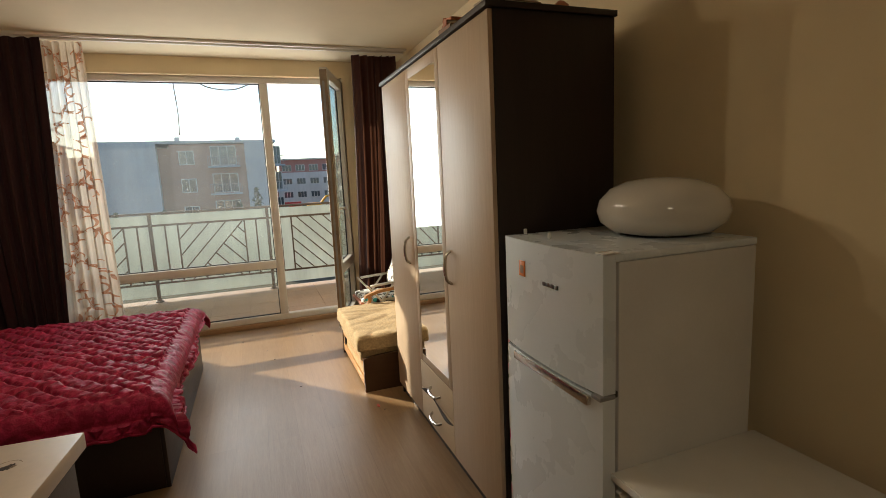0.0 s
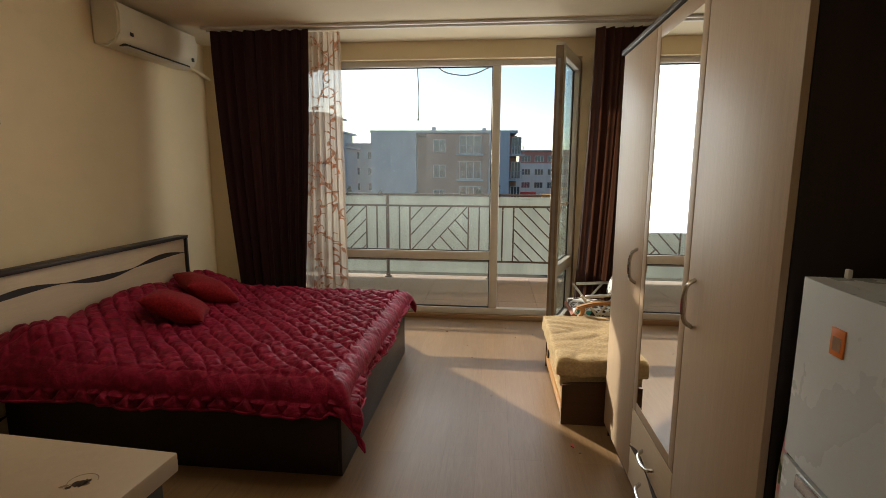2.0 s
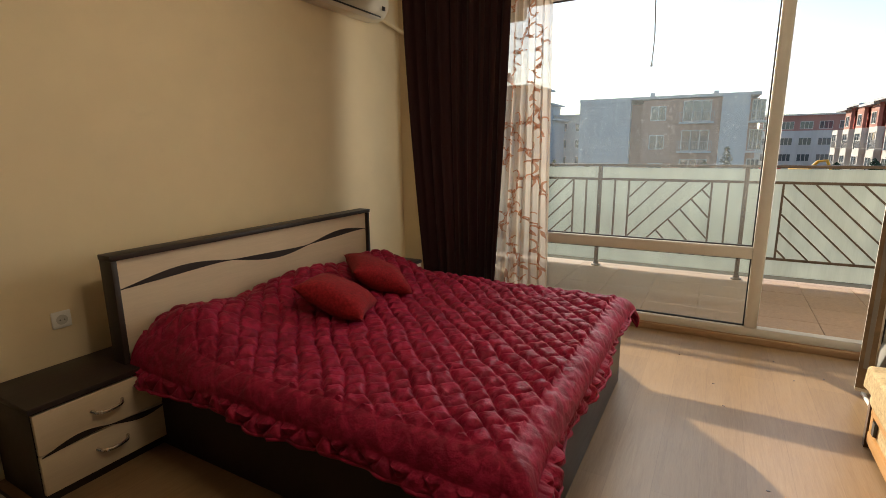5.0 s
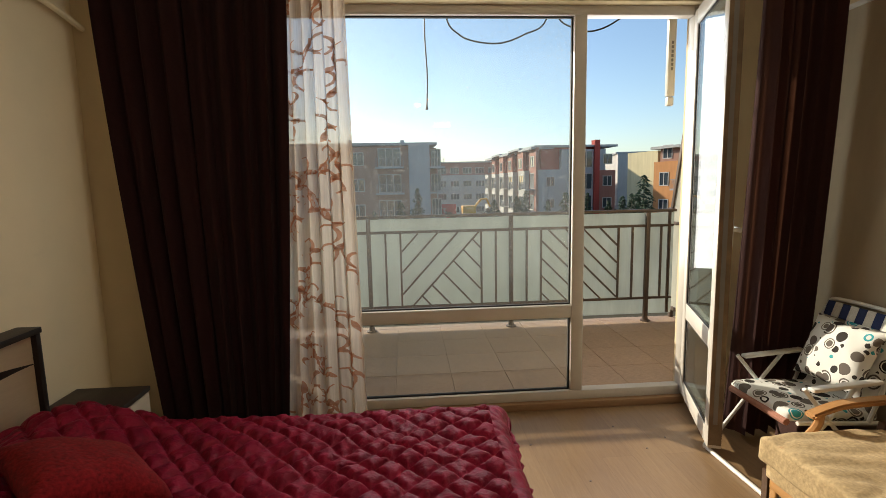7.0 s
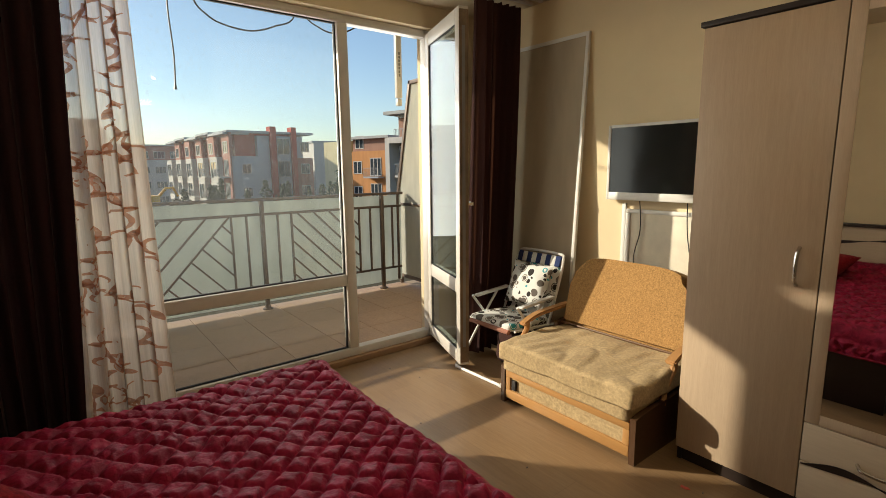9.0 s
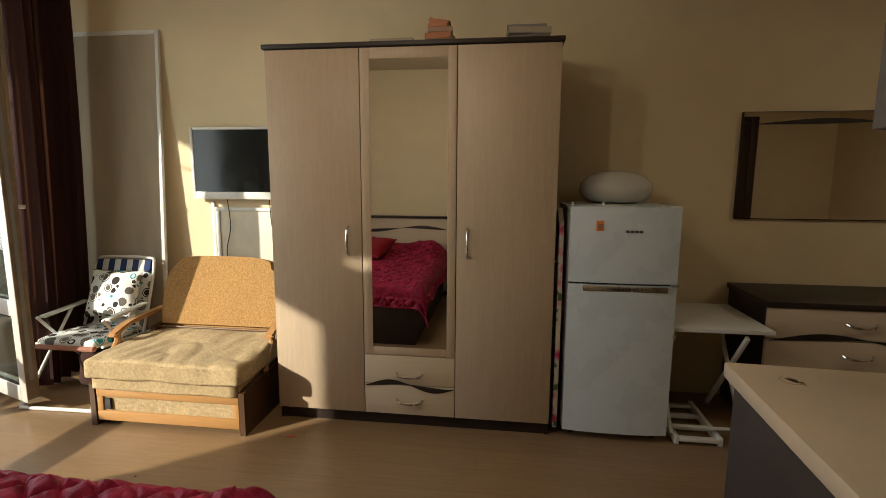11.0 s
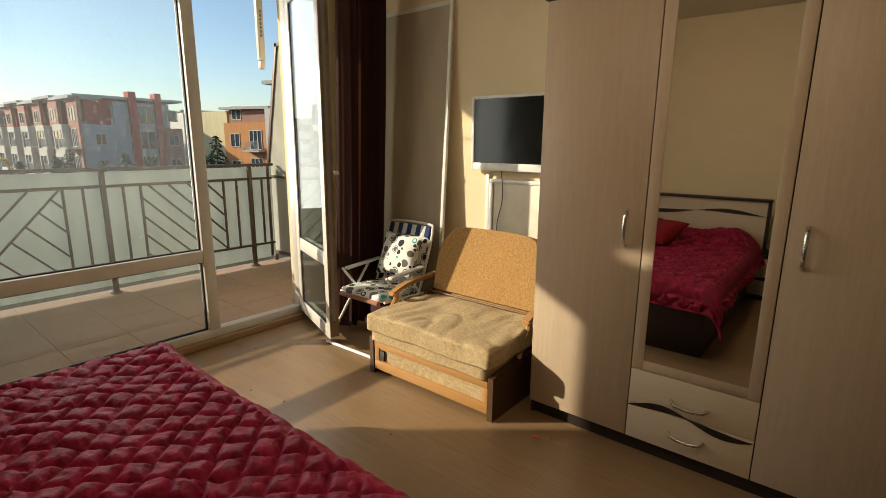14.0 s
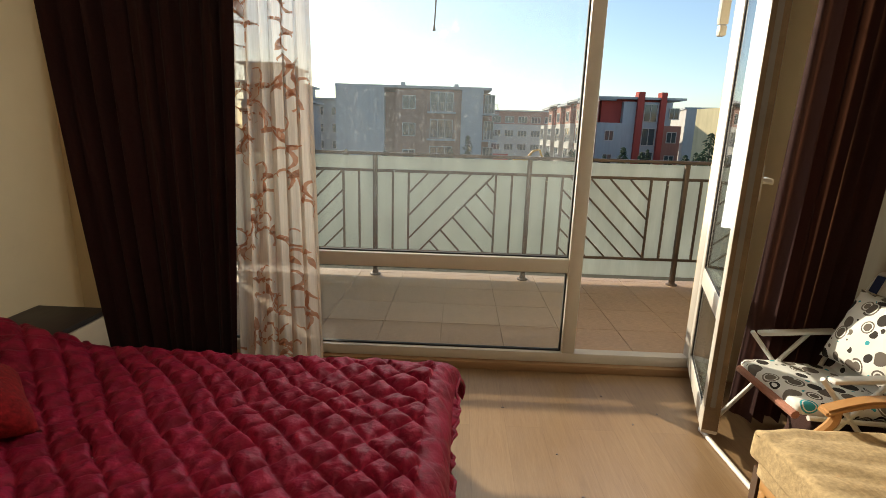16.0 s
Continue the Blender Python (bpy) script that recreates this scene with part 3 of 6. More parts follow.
for z in (0.25, 1.2, 2.2):
    leaf_part("hinge", [(-0.022, 0.0, -0.03, 0.0, z, z + 0.09)], WHITE, "", 0.004)

# ceiling track for the curtains
track = thing("curtain_track", (0.4, 6.27, H), "cream double curtain track along the ceiling", "curtain rail")
for y in (6.22, 6.31):
    part("rail", block(-1.30, XR - 0.06, y, y + 0.028, H - 0.022, H, 0.004), PVC, track)


def folds(k, n, seed):
    """Uneven pleats across a hanging cloth."""
    return math.sin(2 * math.pi * n * (k + 0.035 * math.sin(5.1 * k + seed))) * 0.75 + 0.3 * math.sin(4.3 * math.pi * n * k + seed)


def drape(name, top, low, y, depth, n, mat, label, zb, seed, nu, nv, bulge=0.0):
    """A pleated curtain from a top span to a lower span (x from, x to)."""

    def fn(u, v):
        z = H - 0.03 + (zb - H + 0.03) * v
        s = v ** 1.4
        a, b = top[0] + (low[0] - top[0]) * s, top[1] + (low[1] - top[1]) * s
        amp = depth * (0.75 + 0.4 * v)
        ph = u + 0.012 * math.sin(3 * v + seed)
        return Vector((a + (b - a) * u + 0.012 * math.cos(2 * math.pi * n * u + seed), y + amp * folds(ph, n, seed) + bulge * math.sin(math.pi * u) * v, z + (0.012 * math.sin(9 * u + seed) if v == 1 else 0)))

    return fn, solid(name, sheet(fn, nu, nv), mat, label, "curtain", "", "", 70)


drape("dark_curtain", (-1.245, -0.415), (-1.05, -0.535), 6.26, 0.034, 9, DRAPE, "dark brown heavy curtain gathered at the window", 0.03, 0.7, 150, 40)
drape("brown_curtain", (1.865, 2.27), (1.78, 2.15), 6.40, 0.045, 6, DRAPE_R, "dark brown heavy curtain pushed against the wall", 0.04, 2.1, 110, 40)
sheer_fn, sheer = drape("sheer_curtain", (-0.47, -0.185), (-0.56, -0.15), 6.35, 0.030, 6, SHEER, "white sheer curtain printed with rust-brown scrolls", 0.05, 1.3, 120, 40)


def scroll(u0, v0, size, flip):
    """One printed spray: a bent stem with curls and drop-shaped leaves, laid on the cloth."""
    strokes = []
    ca, sa = math.cos(flip * size * 90), math.sin(flip * size * 90)  # each spray leans its own way
    stem = [(flip * 0.30 * size * math.sin(k / 12 * 5.0), size * (2 * k / 12 - 1)) for k in range(13)]
    strokes.append((stem, 0.0065, False))
    for f, side in ((2, 1), (6, -1), (10, 1)):
        cx, cz = stem[f]
        r0 = 0.52 * size * (1.15 - 0.03 * f)
        curl = []
        for k in range(13):
            a = -1.2 + 0.36 * k
            r = r0 * (1 - k / 15)
            curl.append((cx + flip * side * (r0 * 1.1 + r * math.cos(a + 3.1)), cz + r * math.sin(a + 3.1)))
        strokes.append((curl, 0.0115, False))
    for f, a in ((1, 0.5), (4, 2.4), (7, 0.7), (9, 2.2), (12, 1.4)):
        cx, cz = stem[f]
        ln = size * 0.5
        strokes.append(([(cx + flip * ln * k / 6 * math.cos(a), cz + ln * k / 6 * math.sin(a) + 0.1 * size * math.sin(k / 2)) for k in range(7)], 0.022, True))
    bm = bmesh.new()
    for pts, w, drop in strokes:
        prev = None
        pts = [(x * ca - z * sa, x * sa + z * ca) for x, z in pts]
        for i, (du, dz) in enumerate(pts):
            q, p = pts[min(i + 1, len(pts) - 1)], pts[max(i - 1, 0)]
            tx, tz = q[0] - p[0], q[1] - p[1]
            ln = math.hypot(tx, tz) or 1
            k = i / (len(pts) - 1)
            ww = w * (math.sin(math.pi * k ** 0.7) + 0.06 if drop else math.sin(math.pi * (0.12 + 0.88 * k) ** 0.8) + 0.12)
            row = []
            for sgn in (-1, 1):
                x, z = du - sgn * tz / ln * ww * 0.5, dz + sgn * tx / ln * ww * 0.5
                u, v = u0 + x / 0.36, v0 - z / 2.45
                row.append(bm.verts.new(sheer_fn(min(0.995, max(0.005, u)), min(0.995, max(0.0, v))) + Vector((0, -0.004, 0))))
            if prev:
                bm.faces.new((prev[0], prev[1], row[1], row[0]))
            prev = row
    return bm


rnd = random.Random(5)
for i in range(11):
    for u0 in ((0.14, 0.60) if i % 2 else (0.37, 0.86)):
        part("scroll_print", scroll(u0 + rnd.uniform(-0.05, 0.05), 0.03 + 0.94 * i / 10 + rnd.uniform(-0.015, 0.015), rnd.uniform(0.095, 0.135), rnd.choice((-1, 1))), SCROLL, sheer, "", 0)

# ---- air conditioner ----
ac = thing("air_conditioner", (XL, 5.84, 2.2), "cream wall air conditioner above the bed", "air conditioner")
prof = [(0.0, 0.0), (0.10, -0.015), (0.165, 0.015), (0.20, 0.07), (0.205, 0.20), (0.19, 0.262), (0.16, 0.275), (0.0, 0.275)]
bm = prism(bmesh.new(), prof, Matrix.Translation((XL, 6.34, 2.225)) @ Matrix(((1, 0, 0, 0), (0, 0, -1, 0), (0, 1, 0, 0), (0, 0, 0, 1))), 0.90)
bmesh.ops.bevel(bm, geom=[e for e in bm.edges if abs(e.verts[0].co.y - e.verts[1].co.y) < 1e-5], offset=0.012, segments=2, affect="EDGES")
part("casing", bm, plain("cream_plastic", (0.66, 0.60, 0.47), 0.4, 0, 0.05), ac)
part("air_outlet", block(XL + 0.11, XL + 0.178, 5.52, 6.26, 2.222, 2.238, 0.004), BLACK, ac, "dark air slot")
part("louvre", block(XL + 0.12, XL + 0.19, 5.53, 6.25, 2.216, 2.221, 0.002), PVC, ac)
part("display", block(XL + 0.198, XL + 0.207, 6.25, 6.28, 2.27, 2.30, 0.002), BLACK, ac)
part("badge", block(XL + 0.203, XL + 0.208, 5.54, 5.57, 2.29, 2.315, 0.002), BLACK, ac)
part("pipe", pipe(arc([(XL + 0.06, 6.36, 2.27), (XL + 0.06, 6.55, 2.25), (XL + 0.05, 6.75, 2.22), (XL + 0.05, 6.83, 2.22)]), 0.016), CREAM, ac)
ac.location += Vector((0, 0.06, 0.03))

# ---- bed ----
bed = thing("bed", (-0.45, 5.1, 0), "double bed in dark wenge with a pale headboard", "bed")
BX0, BX1, BY0, BY1 = -1.36, 0.42, 4.28, 5.90
HB0, HB1 = 4.19, 5.94
part("headboard_frame", bx(bx(bx(bmesh.new(), -1.44, -1.35, HB0, HB0 + 0.025, 0, 0.868, 0.003), -1.44, -1.35, HB1 - 0.025, HB1, 0, 0.868, 0.003), -1.44, -1.345, HB0 - 0.004, HB1 + 0.004, 0.868, 0.892, 0.004), WENGE_Y, bed)
part("headboard_panel", block(-1.425, -1.37, HB0 + 0.025, HB1 - 0.025, 0.25, 0.868), ASH_Y, bed, "pale ash headboard panel")
part("headboard_inlay", lens_wave(HB0 + 0.03, HB1 - 0.03, 0.745, 0.022, 0.034, 3, FACE_PLUS_X @ Matrix.Translation((0, 0, -1.371)), 0.004), WENGE_Y, bed, "dark waving inlay")
part("side_panel", block(BX0, BX1 - 0.02, BY0, BY0 + 0.025, 0, 0.31, 0.003), WENGE_Y, bed)
part("side_panel", block(BX0, BX1 - 0.02, BY1 - 0.025, BY1, 0, 0.31, 0.003), WENGE_Y, bed)
part("foot_panel", block(BX1 - 0.02, BX1, BY0, BY1, 0, 0.31, 0.003), WENGE_Y, bed)
part("mattress", block(BX0 + 0.01, BX1 - 0.03, BY0 + 0.03, BY1 - 0.03, 0.2, 0.47, 0.04, 3), WHITECLOTH, bed)

QX0, QX1, QY0, QY1, QT = -1.345, 0.36, 4.275, 5.905, 0.484


def quilt_at(u, v):
    """The quilt: flat on top, rounded over three edges, stitched in diamonds, rising over the pillows."""
    lv = 1.93
    w = (v - 0.5) * lv
    lu = 1.855 - 0.045 * w  # laid slightly askew
    s = -1.345 + u * lu
    mid, half = (QY0 + QY1) / 2, (QY1 - QY0) / 2
    foot = QX1 + 0.01 + 0.02 * min(1.0, abs(w) / half) ** 12  # corners stand out at the foot
    over = max(0.0, s - foot)
    side = max(0.0, abs(w) - half)
    x = min(s, foot)
    y = mid + max(-half, min(half, w))
    z = QT
    r = 0.10
    if over:
        k = min(1, over / r)
        x += r * math.sin(k * math.pi / 2) * 0.8 + 0.10 * max(0, over - r)
        z -= r * (1 - math.cos(k * math.pi / 2)) + max(0, over - r)
    sg = -1 if w < 0 else 1
    if side:
        k = min(1, side / r)
        y += sg * (r * math.sin(k * math.pi / 2) * 0.7 + 0.06 * max(0, side - r))
        z -= (r * (1 - math.cos(k * math.pi / 2)) + max(0, side - r)) * (1.0 if not over else 0.8)
    # pillows under the cover
    lift = 0.165 * math.exp(-((s + 1.15) / 0.26) ** 2) * 1.0 / (1.0 + math.exp((abs(w) - half + 0.03) / 0.035))
    lift *= 0.82 + 0.18 * math.cos(2 * math.pi * (w + half) / half)
    z += lift
    d = 0.112
    ws = s + 0.022 * noise.noise(Vector((s * 4, w * 4, 5))) + 0.008 * noise.noise(Vector((s * 13, w * 13, 6)))
    ww = w + 0.022 * noise.noise(Vector((s * 4, w * 4, 11))) + 0.008 * noise.noise(Vector((s * 13, w * 13, 12)))
    a, b = math.sin(math.pi * (ws + ww) / d), math.sin(math.pi * (ws - ww) / d)
    seam = min(abs(a), abs(b))
    puff = 0.027 * (1 - (1 - seam) ** 2.4) * (0.8 + 0.5 * noise.noise(Vector((s * 7, w * 7, 21))))
    pucker = abs(noise.noise(Vector((s * 26, w * 26, 31)))) + 0.6 * abs(noise.noise(Vector((s * 52, w * 52, 33))))
    puff -= 0.016 * max(0.0, 0.32 - pucker) * (1 - 0.6 * seam)
    crease = 0.009 * noise.noise(Vector((s * 9, w * 9, 3))) + 0.006 * noise.noise(Vector((s * 30 + w * 8, w * 19 - s * 6, 8))) + 0.014 * noise.noise(Vector((s * 2.2, w * 2.2, 1)))
    z += puff * (1 if not (over or side) else 0.25) + crease
    if over > r:
        x += puff + 0.02 * math.sin(7 * w + 1) * min(1, over / 0.15) + 1.5 * crease
    if over and side:
        x, y = x + 0.35 * min(over, side), y + sg * 0.25 * min(over, side)
    if side > r:
        y += sg * (puff + 0.014 * math.sin(9 * s) * min(1, side / 0.15))
    return Vector((x, y, max(0.12, z)))


quilt = solid("quilt", sheet(quilt_at, 380, 400), QUILT, "crimson satin quilt stitched in diamonds, draped over the bed", "bedspread", "", "", 80)


hem = [quilt_at(k / 60, 0.0) for k in range(61)] + [quilt_at(1.0, k / 60) for k in range(1, 61)] + [quilt_at(1 - k / 60, 1.0) for k in range(1, 61)]
part("hem_binding", pipe(hem, 0.007, 7), QUILT, quilt, "crimson rolled hem", 80)


def cushion(name, at, turn, tilt, lean, w, d, h, mat, label, seed):
    """A square scatter cushion with drawn-in sides and pointed corners."""
    m = pose(*at, tilt, lean, turn)
    bm = bmesh.new()
    n = 22
    for sgn in (1, -1):
        g = []
        for i in range(n + 1):
            row = []
            for j in range(n + 1):
                p, q = 2 * i / n - 1, 2 * j / n - 1
                pull = 1 - 0.10 * (1 - abs(p) ** 2) * abs(q) ** 3, 1 - 0.10 * (1 - abs(q) ** 2) * abs(p) ** 3
                f = ((1 - abs(p) ** 2.6) * (1 - abs(q) ** 2.6)) ** 0.55
                zz = sgn * h * (f + 0.02) + 0.012 * noise.noise(Vector((p * 2 + seed, q * 2, sgn))) * f
                row.append(bm.verts.new(m @ Vector((p * w / 2 * pull[1], q * d / 2 * pull[0], zz))))
            g.append(row)
        for i in range(n):
            for j in range(n):
                bm.faces.new((g[i][j], g[i + 1][j], g[i + 1][j + 1], g[i][j + 1]))
    bmesh.ops.remove_doubles(bm, verts=bm.verts, dist=0.004)
    return solid(name, bm, mat, label, "cushion", "cushions on the bed", "", 80)


cushion("cushion", (-0.80, 4.95, 0.592), 22, -6, 24, 0.37, 0.37, 0.074, PILLOW, "plush red cushion lying on the quilt", 1)
cushion("cushion", (-0.86, 5.36, 0.606), 50, 4, 26, 0.37, 0.37, 0.076, PILLOW, "plush red cushion leaning near the headboard", 2)


# ---- night tables ----
def night_table(y0, label):
    x0, x1, y1 = XL + 0.01, -1.27, y0 + 0.50
    t = thing("night_table", ((x0 + x1) / 2, y0 + 0.25, 0), label, "night table", "night tables beside the bed")
    part("body", bx(bx(bx(bmesh.new(), x0, x1 - 0.02, y0, y0 + 0.018, 0, 0.385, 0.002), x0, x1 - 0.02, y1 - 0.018, y1, 0, 0.385, 0.002), x0, x0 + 0.01, y0 + 0.018, y1 - 0.018, 0, 0.385), WENGE, t)
    part("top", block(x0, x1, y0 - 0.008, y1 + 0.008, 0.385, 0.41, 0.003), WENGE_Y, t)
    for z0, z1 in ((0.215, 0.378), (0.05, 0.21)):
        d = part("drawer", block(x1 - 0.022, x1 - 0.003, y0 + 0.004, y1 - 0.004, z0, z1, 0.002), ASH_Y, t, "pale ash drawer front")
        bow_handle(d, (x1 - 0.004, y0 + 0.19, (z0 + z1) / 2 + 0.01), (x1 - 0.004, y0 + 0.31, (z0 + z1) / 2 + 0.01), (0.028, 0, -0.012))
    part("inlay", lens_wave(y0 + 0.01, y1 - 0.01, 0.212, 0.016, 0.022, 2, FACE_PLUS_X @ Matrix.Translation((0, 0, x1 - 0.004)), 0.003), WENGE_Y, t, "dark waving inlay")
    part("plinth", block(x0 + 0.02, x1 - 0.035, y0 + 0.02, y1 - 0.02, 0, 0.05), WENGE_Y, t)
    return t


nt = night_table(3.81, "wenge night table with two pale drawers")
nt2 = copy_thing(nt, Matrix.Translation((nt.location.x, 6.26, 0)))
tagged(nt2, "wenge night table half hidden behind the curtain")


def socket(name, y, z, n, label):
    s = thing(name, (XL, y, z), label, "socket", "wall sockets")
    for i in range(n):
        yy = y - 0.075 * i
        part("plate", block(XL, XL + 0.012, yy - 0.037, yy + 0.037, z - 0.037, z + 0.037, 0.004), WHITE, s)
        part("well", lathe(bmesh.new(), [(0.022, 0), (0.022, 0.002), (0.018, 0.003)], (XL + 0.012, yy, z), 20, Matrix.Rotation(radians(90), 4, "Y")), plain("socket_grey", (0.5, 0.49, 0.46), 0.4), s)
        for dy in (-0.008, 0.008):
            part("contact", lathe(bmesh.new(), [(0.0028, 0), (0.0028, 0.001)], (XL + 0.015, yy + dy, z), 8, Matrix.Rotation(radians(90), 4, "Y")), BLACK, s)


socket("wall_socket", 4.10, 0.60, 1, "white power socket on the cream wall above the night table")
socket("aerial_socket", 3.67, 0.61, 1, "white aerial socket on the cream wall")
socket("double_socket", 3.30, 1.215, 2, "white double power socket above the worktop")

# ---- wardrobe ----
WX, WY0, WY1, WZ = 1.706, 3.34, 4.805, 1.96
wr = thing("wardrobe", (1.97, 4.07, 0), "three-door wardrobe in pale ash and wenge with mirror", "wardrobe")
part("side", block(WX + 0.02, 2.23, WY0, WY0 + 0.02, 0.0, WZ, 0.002), WENGE, wr)
part("side", block(WX + 0.02, 2.23, WY1 - 0.02, WY1, 0.0, WZ, 0.002), WENGE, wr)
part("back", block(2.222, 2.23, WY0 + 0.02, WY1 - 0.02, 0.0, WZ), WENGE, wr)
part("top", block(WX - 0.012, 2.235, WY0 - 0.012, WY1 + 0.012, WZ, WZ + 0.022, 0.003), WENGE_Y, wr)
part("plinth", block(WX + 0.03, WX + 0.048, WY0 + 0.02, WY1 - 0.02, 0, 0.068), WENGE_Y, wr)
YA, YB = 4.316, 3.829
for y0, y1, hy in ((YA + 0.002, WY1, YA + 0.072), (WY0, YB - 0.002, YB - 0.058)):
    d = part("door", block(WX, WX + 0.018, y0, y1, 0.07, WZ - 0.004, 0.002), ASH, wr, "pale ash door")
    bow_handle(d, (WX, hy, 0.93), (WX, hy, 1.08), (-0.032, 0, 0))
mid = part("door", bx(bx(bx(bx(bmesh.new(), WX, WX + 0.018, YB + 0.002, 3.874, 0.40, WZ - 0.004, 0.002), WX, WX + 0.018, 4.266, YA - 0.002, 0.40, WZ - 0.004, 0.002), WX, WX + 0.018, 3.874, 4.266, 0.40, 0.443, 0.002), WX, WX + 0.018, 3.874, 4.266, 1.903, WZ - 0.004, 0.002), ASH, wr, "pale ash mirror door")
part("mirror", block(WX + 0.002, WX + 0.012, 3.874, 4.266, 0.443, 1.903), MIRROR, mid, "tall clear mirror", 0)
for z0, z1, hz in ((0.238, 0.396, 0.30), (0.07, 0.234, 0.155)):
    d = part("drawer", block(WX, WX + 0.018, YB + 0.002, YA - 0.002, z0, z1, 0.002), ASH_Y, wr, "pale ash drawer front")
    bow_handle(d, (WX, 4.14, hz), (WX, 4.00, hz), (-0.03, 0, -0.012))
part("inlay", lens_wave(-YA + 0.006, -YB - 0.006, 0.232, 0.018, 0.026, 2, FACE_MINUS_X @ Matrix.Translation((0, 0, -WX + 0.001)), 0.003), WENGE_Y, wr, "dark waving inlay")


def book(at, w, d, h, turn, cover, label):
    """A closed book: two boards, a spine and a block of pages. at is its base centre."""
    b = thing("book", at, label, "book", "books on the wardrobe")
    m = pose(*at, 0, 0, turn)
    bm = bmesh.new()
    bx(bm, -w / 2, w / 2, -d / 2, d / 2, 0, 0.003, 0.001)
    bx(bm, -w / 2, w / 2, -d / 2, d / 2, h - 0.003, h, 0.001)
    bx(bm, -w / 2 - 0.003, -w / 2 + 0.001, -d / 2, d / 2, 0.003, h - 0.003)
    bm.transform(m)
    part("cover", bm, cover, b, "", 0)
    bm = block(-w / 2 + 0.004, w / 2 - 0.005, -d / 2 + 0.004, d / 2 - 0.004, 0.003, h - 0.003)
    bm.transform(m)
    part("page_block", bm, PAPER, b, "", 0)


TOPZ = WZ + 0.022
z = TOPZ
for i, (w, d, h, t) in enumerate(((0.15, 0.21, 0.022, 3), (0.14, 0.2, 0.018, -4), (0.145, 0.205, 0.03, 6), (0.13, 0.19, 0.016, 0))):
    book((1.86 + 0.01 * (i % 2), 3.48 + 0.008 * i, z), w, d, h, t, COVERS[i % 4], "worn paperback lying in a stack on the wardrobe")
    z += h
z = TOPZ
for i, (w, d, h, t) in enumerate(((0.14, 0.15, 0.025, 8), (0.12, 0.13, 0.03, -6), (0.11, 0.12, 0.028, 4), (0.10, 0.10, 0.02, -9))):
    book((1.84, 3.93, z), w, d, h, t, (COVERS[0], ORANGE, COVERS[0], ORANGE)[i], "small orange and brown book in a stack on the wardrobe")
    z += h
bm = prism(bmesh.new(), [(-0.05, 0), (0.045, 0), (0.05, 0.012), (0.0, 0.018), (-0.03, 0.022), (-0.042, 0.032), (-0.055, 0.02)], Matrix.Translation((1.80, 3.93, z)) @ Matrix(((0, 0, 1, 0), (-1, 0, 0, 0), (0, 1, 0, 0), (0, 0, 0, 1))), 0.07)
solid("orange_pouch", bm, ORANGE, "crumpled orange pouch on top of the books", "pouch")
solid("flat_box", block(1.78, 1.98, 4.06, 4.28, TOPZ, TOPZ + 0.035, 0.004), COVERS[2], "flat brown box lying on the wardrobe", "box")
solid("orange_toy", lathe(bmesh.new(), [(0.02, 0), (0.035, 0.01), (0.03, 0.03), (0.012, 0.045)], (2.05, 3.42, TOPZ), 14), ORANGE, "small orange plastic cap on the wardrobe", "cap")

# ---- ironing board between wardrobe and refrigerator ----
ib = thing("ironing_board", (1.95, 3.30, 0), "folded ironing board with floral cover standing upright", "ironing board")
bm = prism(bmesh.new(), [(1.735, 0.04), (2.05, 0.04), (2.06, 0.75), (2.0, 1.1), (1.86, 1.18), (1.76, 1.1), (1.735, 0.75)], Matrix(((1, 0, 0, 0), (0, 0, -1, 3.318), (0, 1, 0, 0), (0, 0, 0, 1))), 0.022)
part("padded_cover", bm, FLORAL, ib, "pink floral cotton cover")
part("leg", pipe([(1.80, 3.325, 0.0), (1.80, 3.325, 1.05)], 0.007), CHROME, ib)
part("leg", pipe([(1.98, 3.325, 0.0), (1.98, 3.325, 1.05)], 0.007), CHROME, ib)

# ---- refrigerator ----
fr = thing("refrigerator", (1.97, 3.02, 0), "white two-door refrigerator with small freezer on top", "refrigerator")
FX, FY0, FY1 = 1.698, 2.756, 3.27
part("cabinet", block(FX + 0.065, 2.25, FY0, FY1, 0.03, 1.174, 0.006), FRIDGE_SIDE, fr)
part("top_plate", block(FX + 0.05, 2.25, FY0 - 0.002, FY1 + 0.002, 1.174, 1.196, 0.006), FRIDGE, fr)
for z0, z1, nm in ((0.825, 1.196, "freezer_door"), (0.045, 0.815, "door")):
    bm = bmesh.new()
    n = 14
    ys = [FY0 + (FY1 - FY0) * i / n for i in range(n + 1)]
    prof = [(FX + 0.05, y) for y in (FY1, FY0)]
    pts = [(FX + 0.055, FY1)] + [(FX + 0.055, FY0)] + [(FX + 0.016 * abs(2 * i / n - 1) ** 2.5, ys[i]) for i in range(n + 1)]
    prism(bm, pts, Matrix.Translation((0, 0, z0)), z1 - z0)
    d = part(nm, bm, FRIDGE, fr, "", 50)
    if nm == "freezer_door":
        part("sticker", block(FX - 0.001, FX + 0.004, 3.115, 3.15, 1.08, 1.13, 0.001), STICKER, d, "small orange sticker")
        part("sticker_print", block(FX - 0.0015, FX, 3.122, 3.143, 1.09, 1.115), COVERS[0], d, "brown printed square")
        for i in range(4):
            part("badge", block(FX - 0.003, FX + 0.003, 2.995 - 0.021 * i, 3.011 - 0.021 * i, 1.073, 1.085, 0.002), LOGO, d, "grey raised badge")
    else:
        part("grip", block(FX - 0.002, FX + 0.03, 2.80, 3.20, 0.783, 0.812, 0.004), CHROME, d, "silver grip strip")
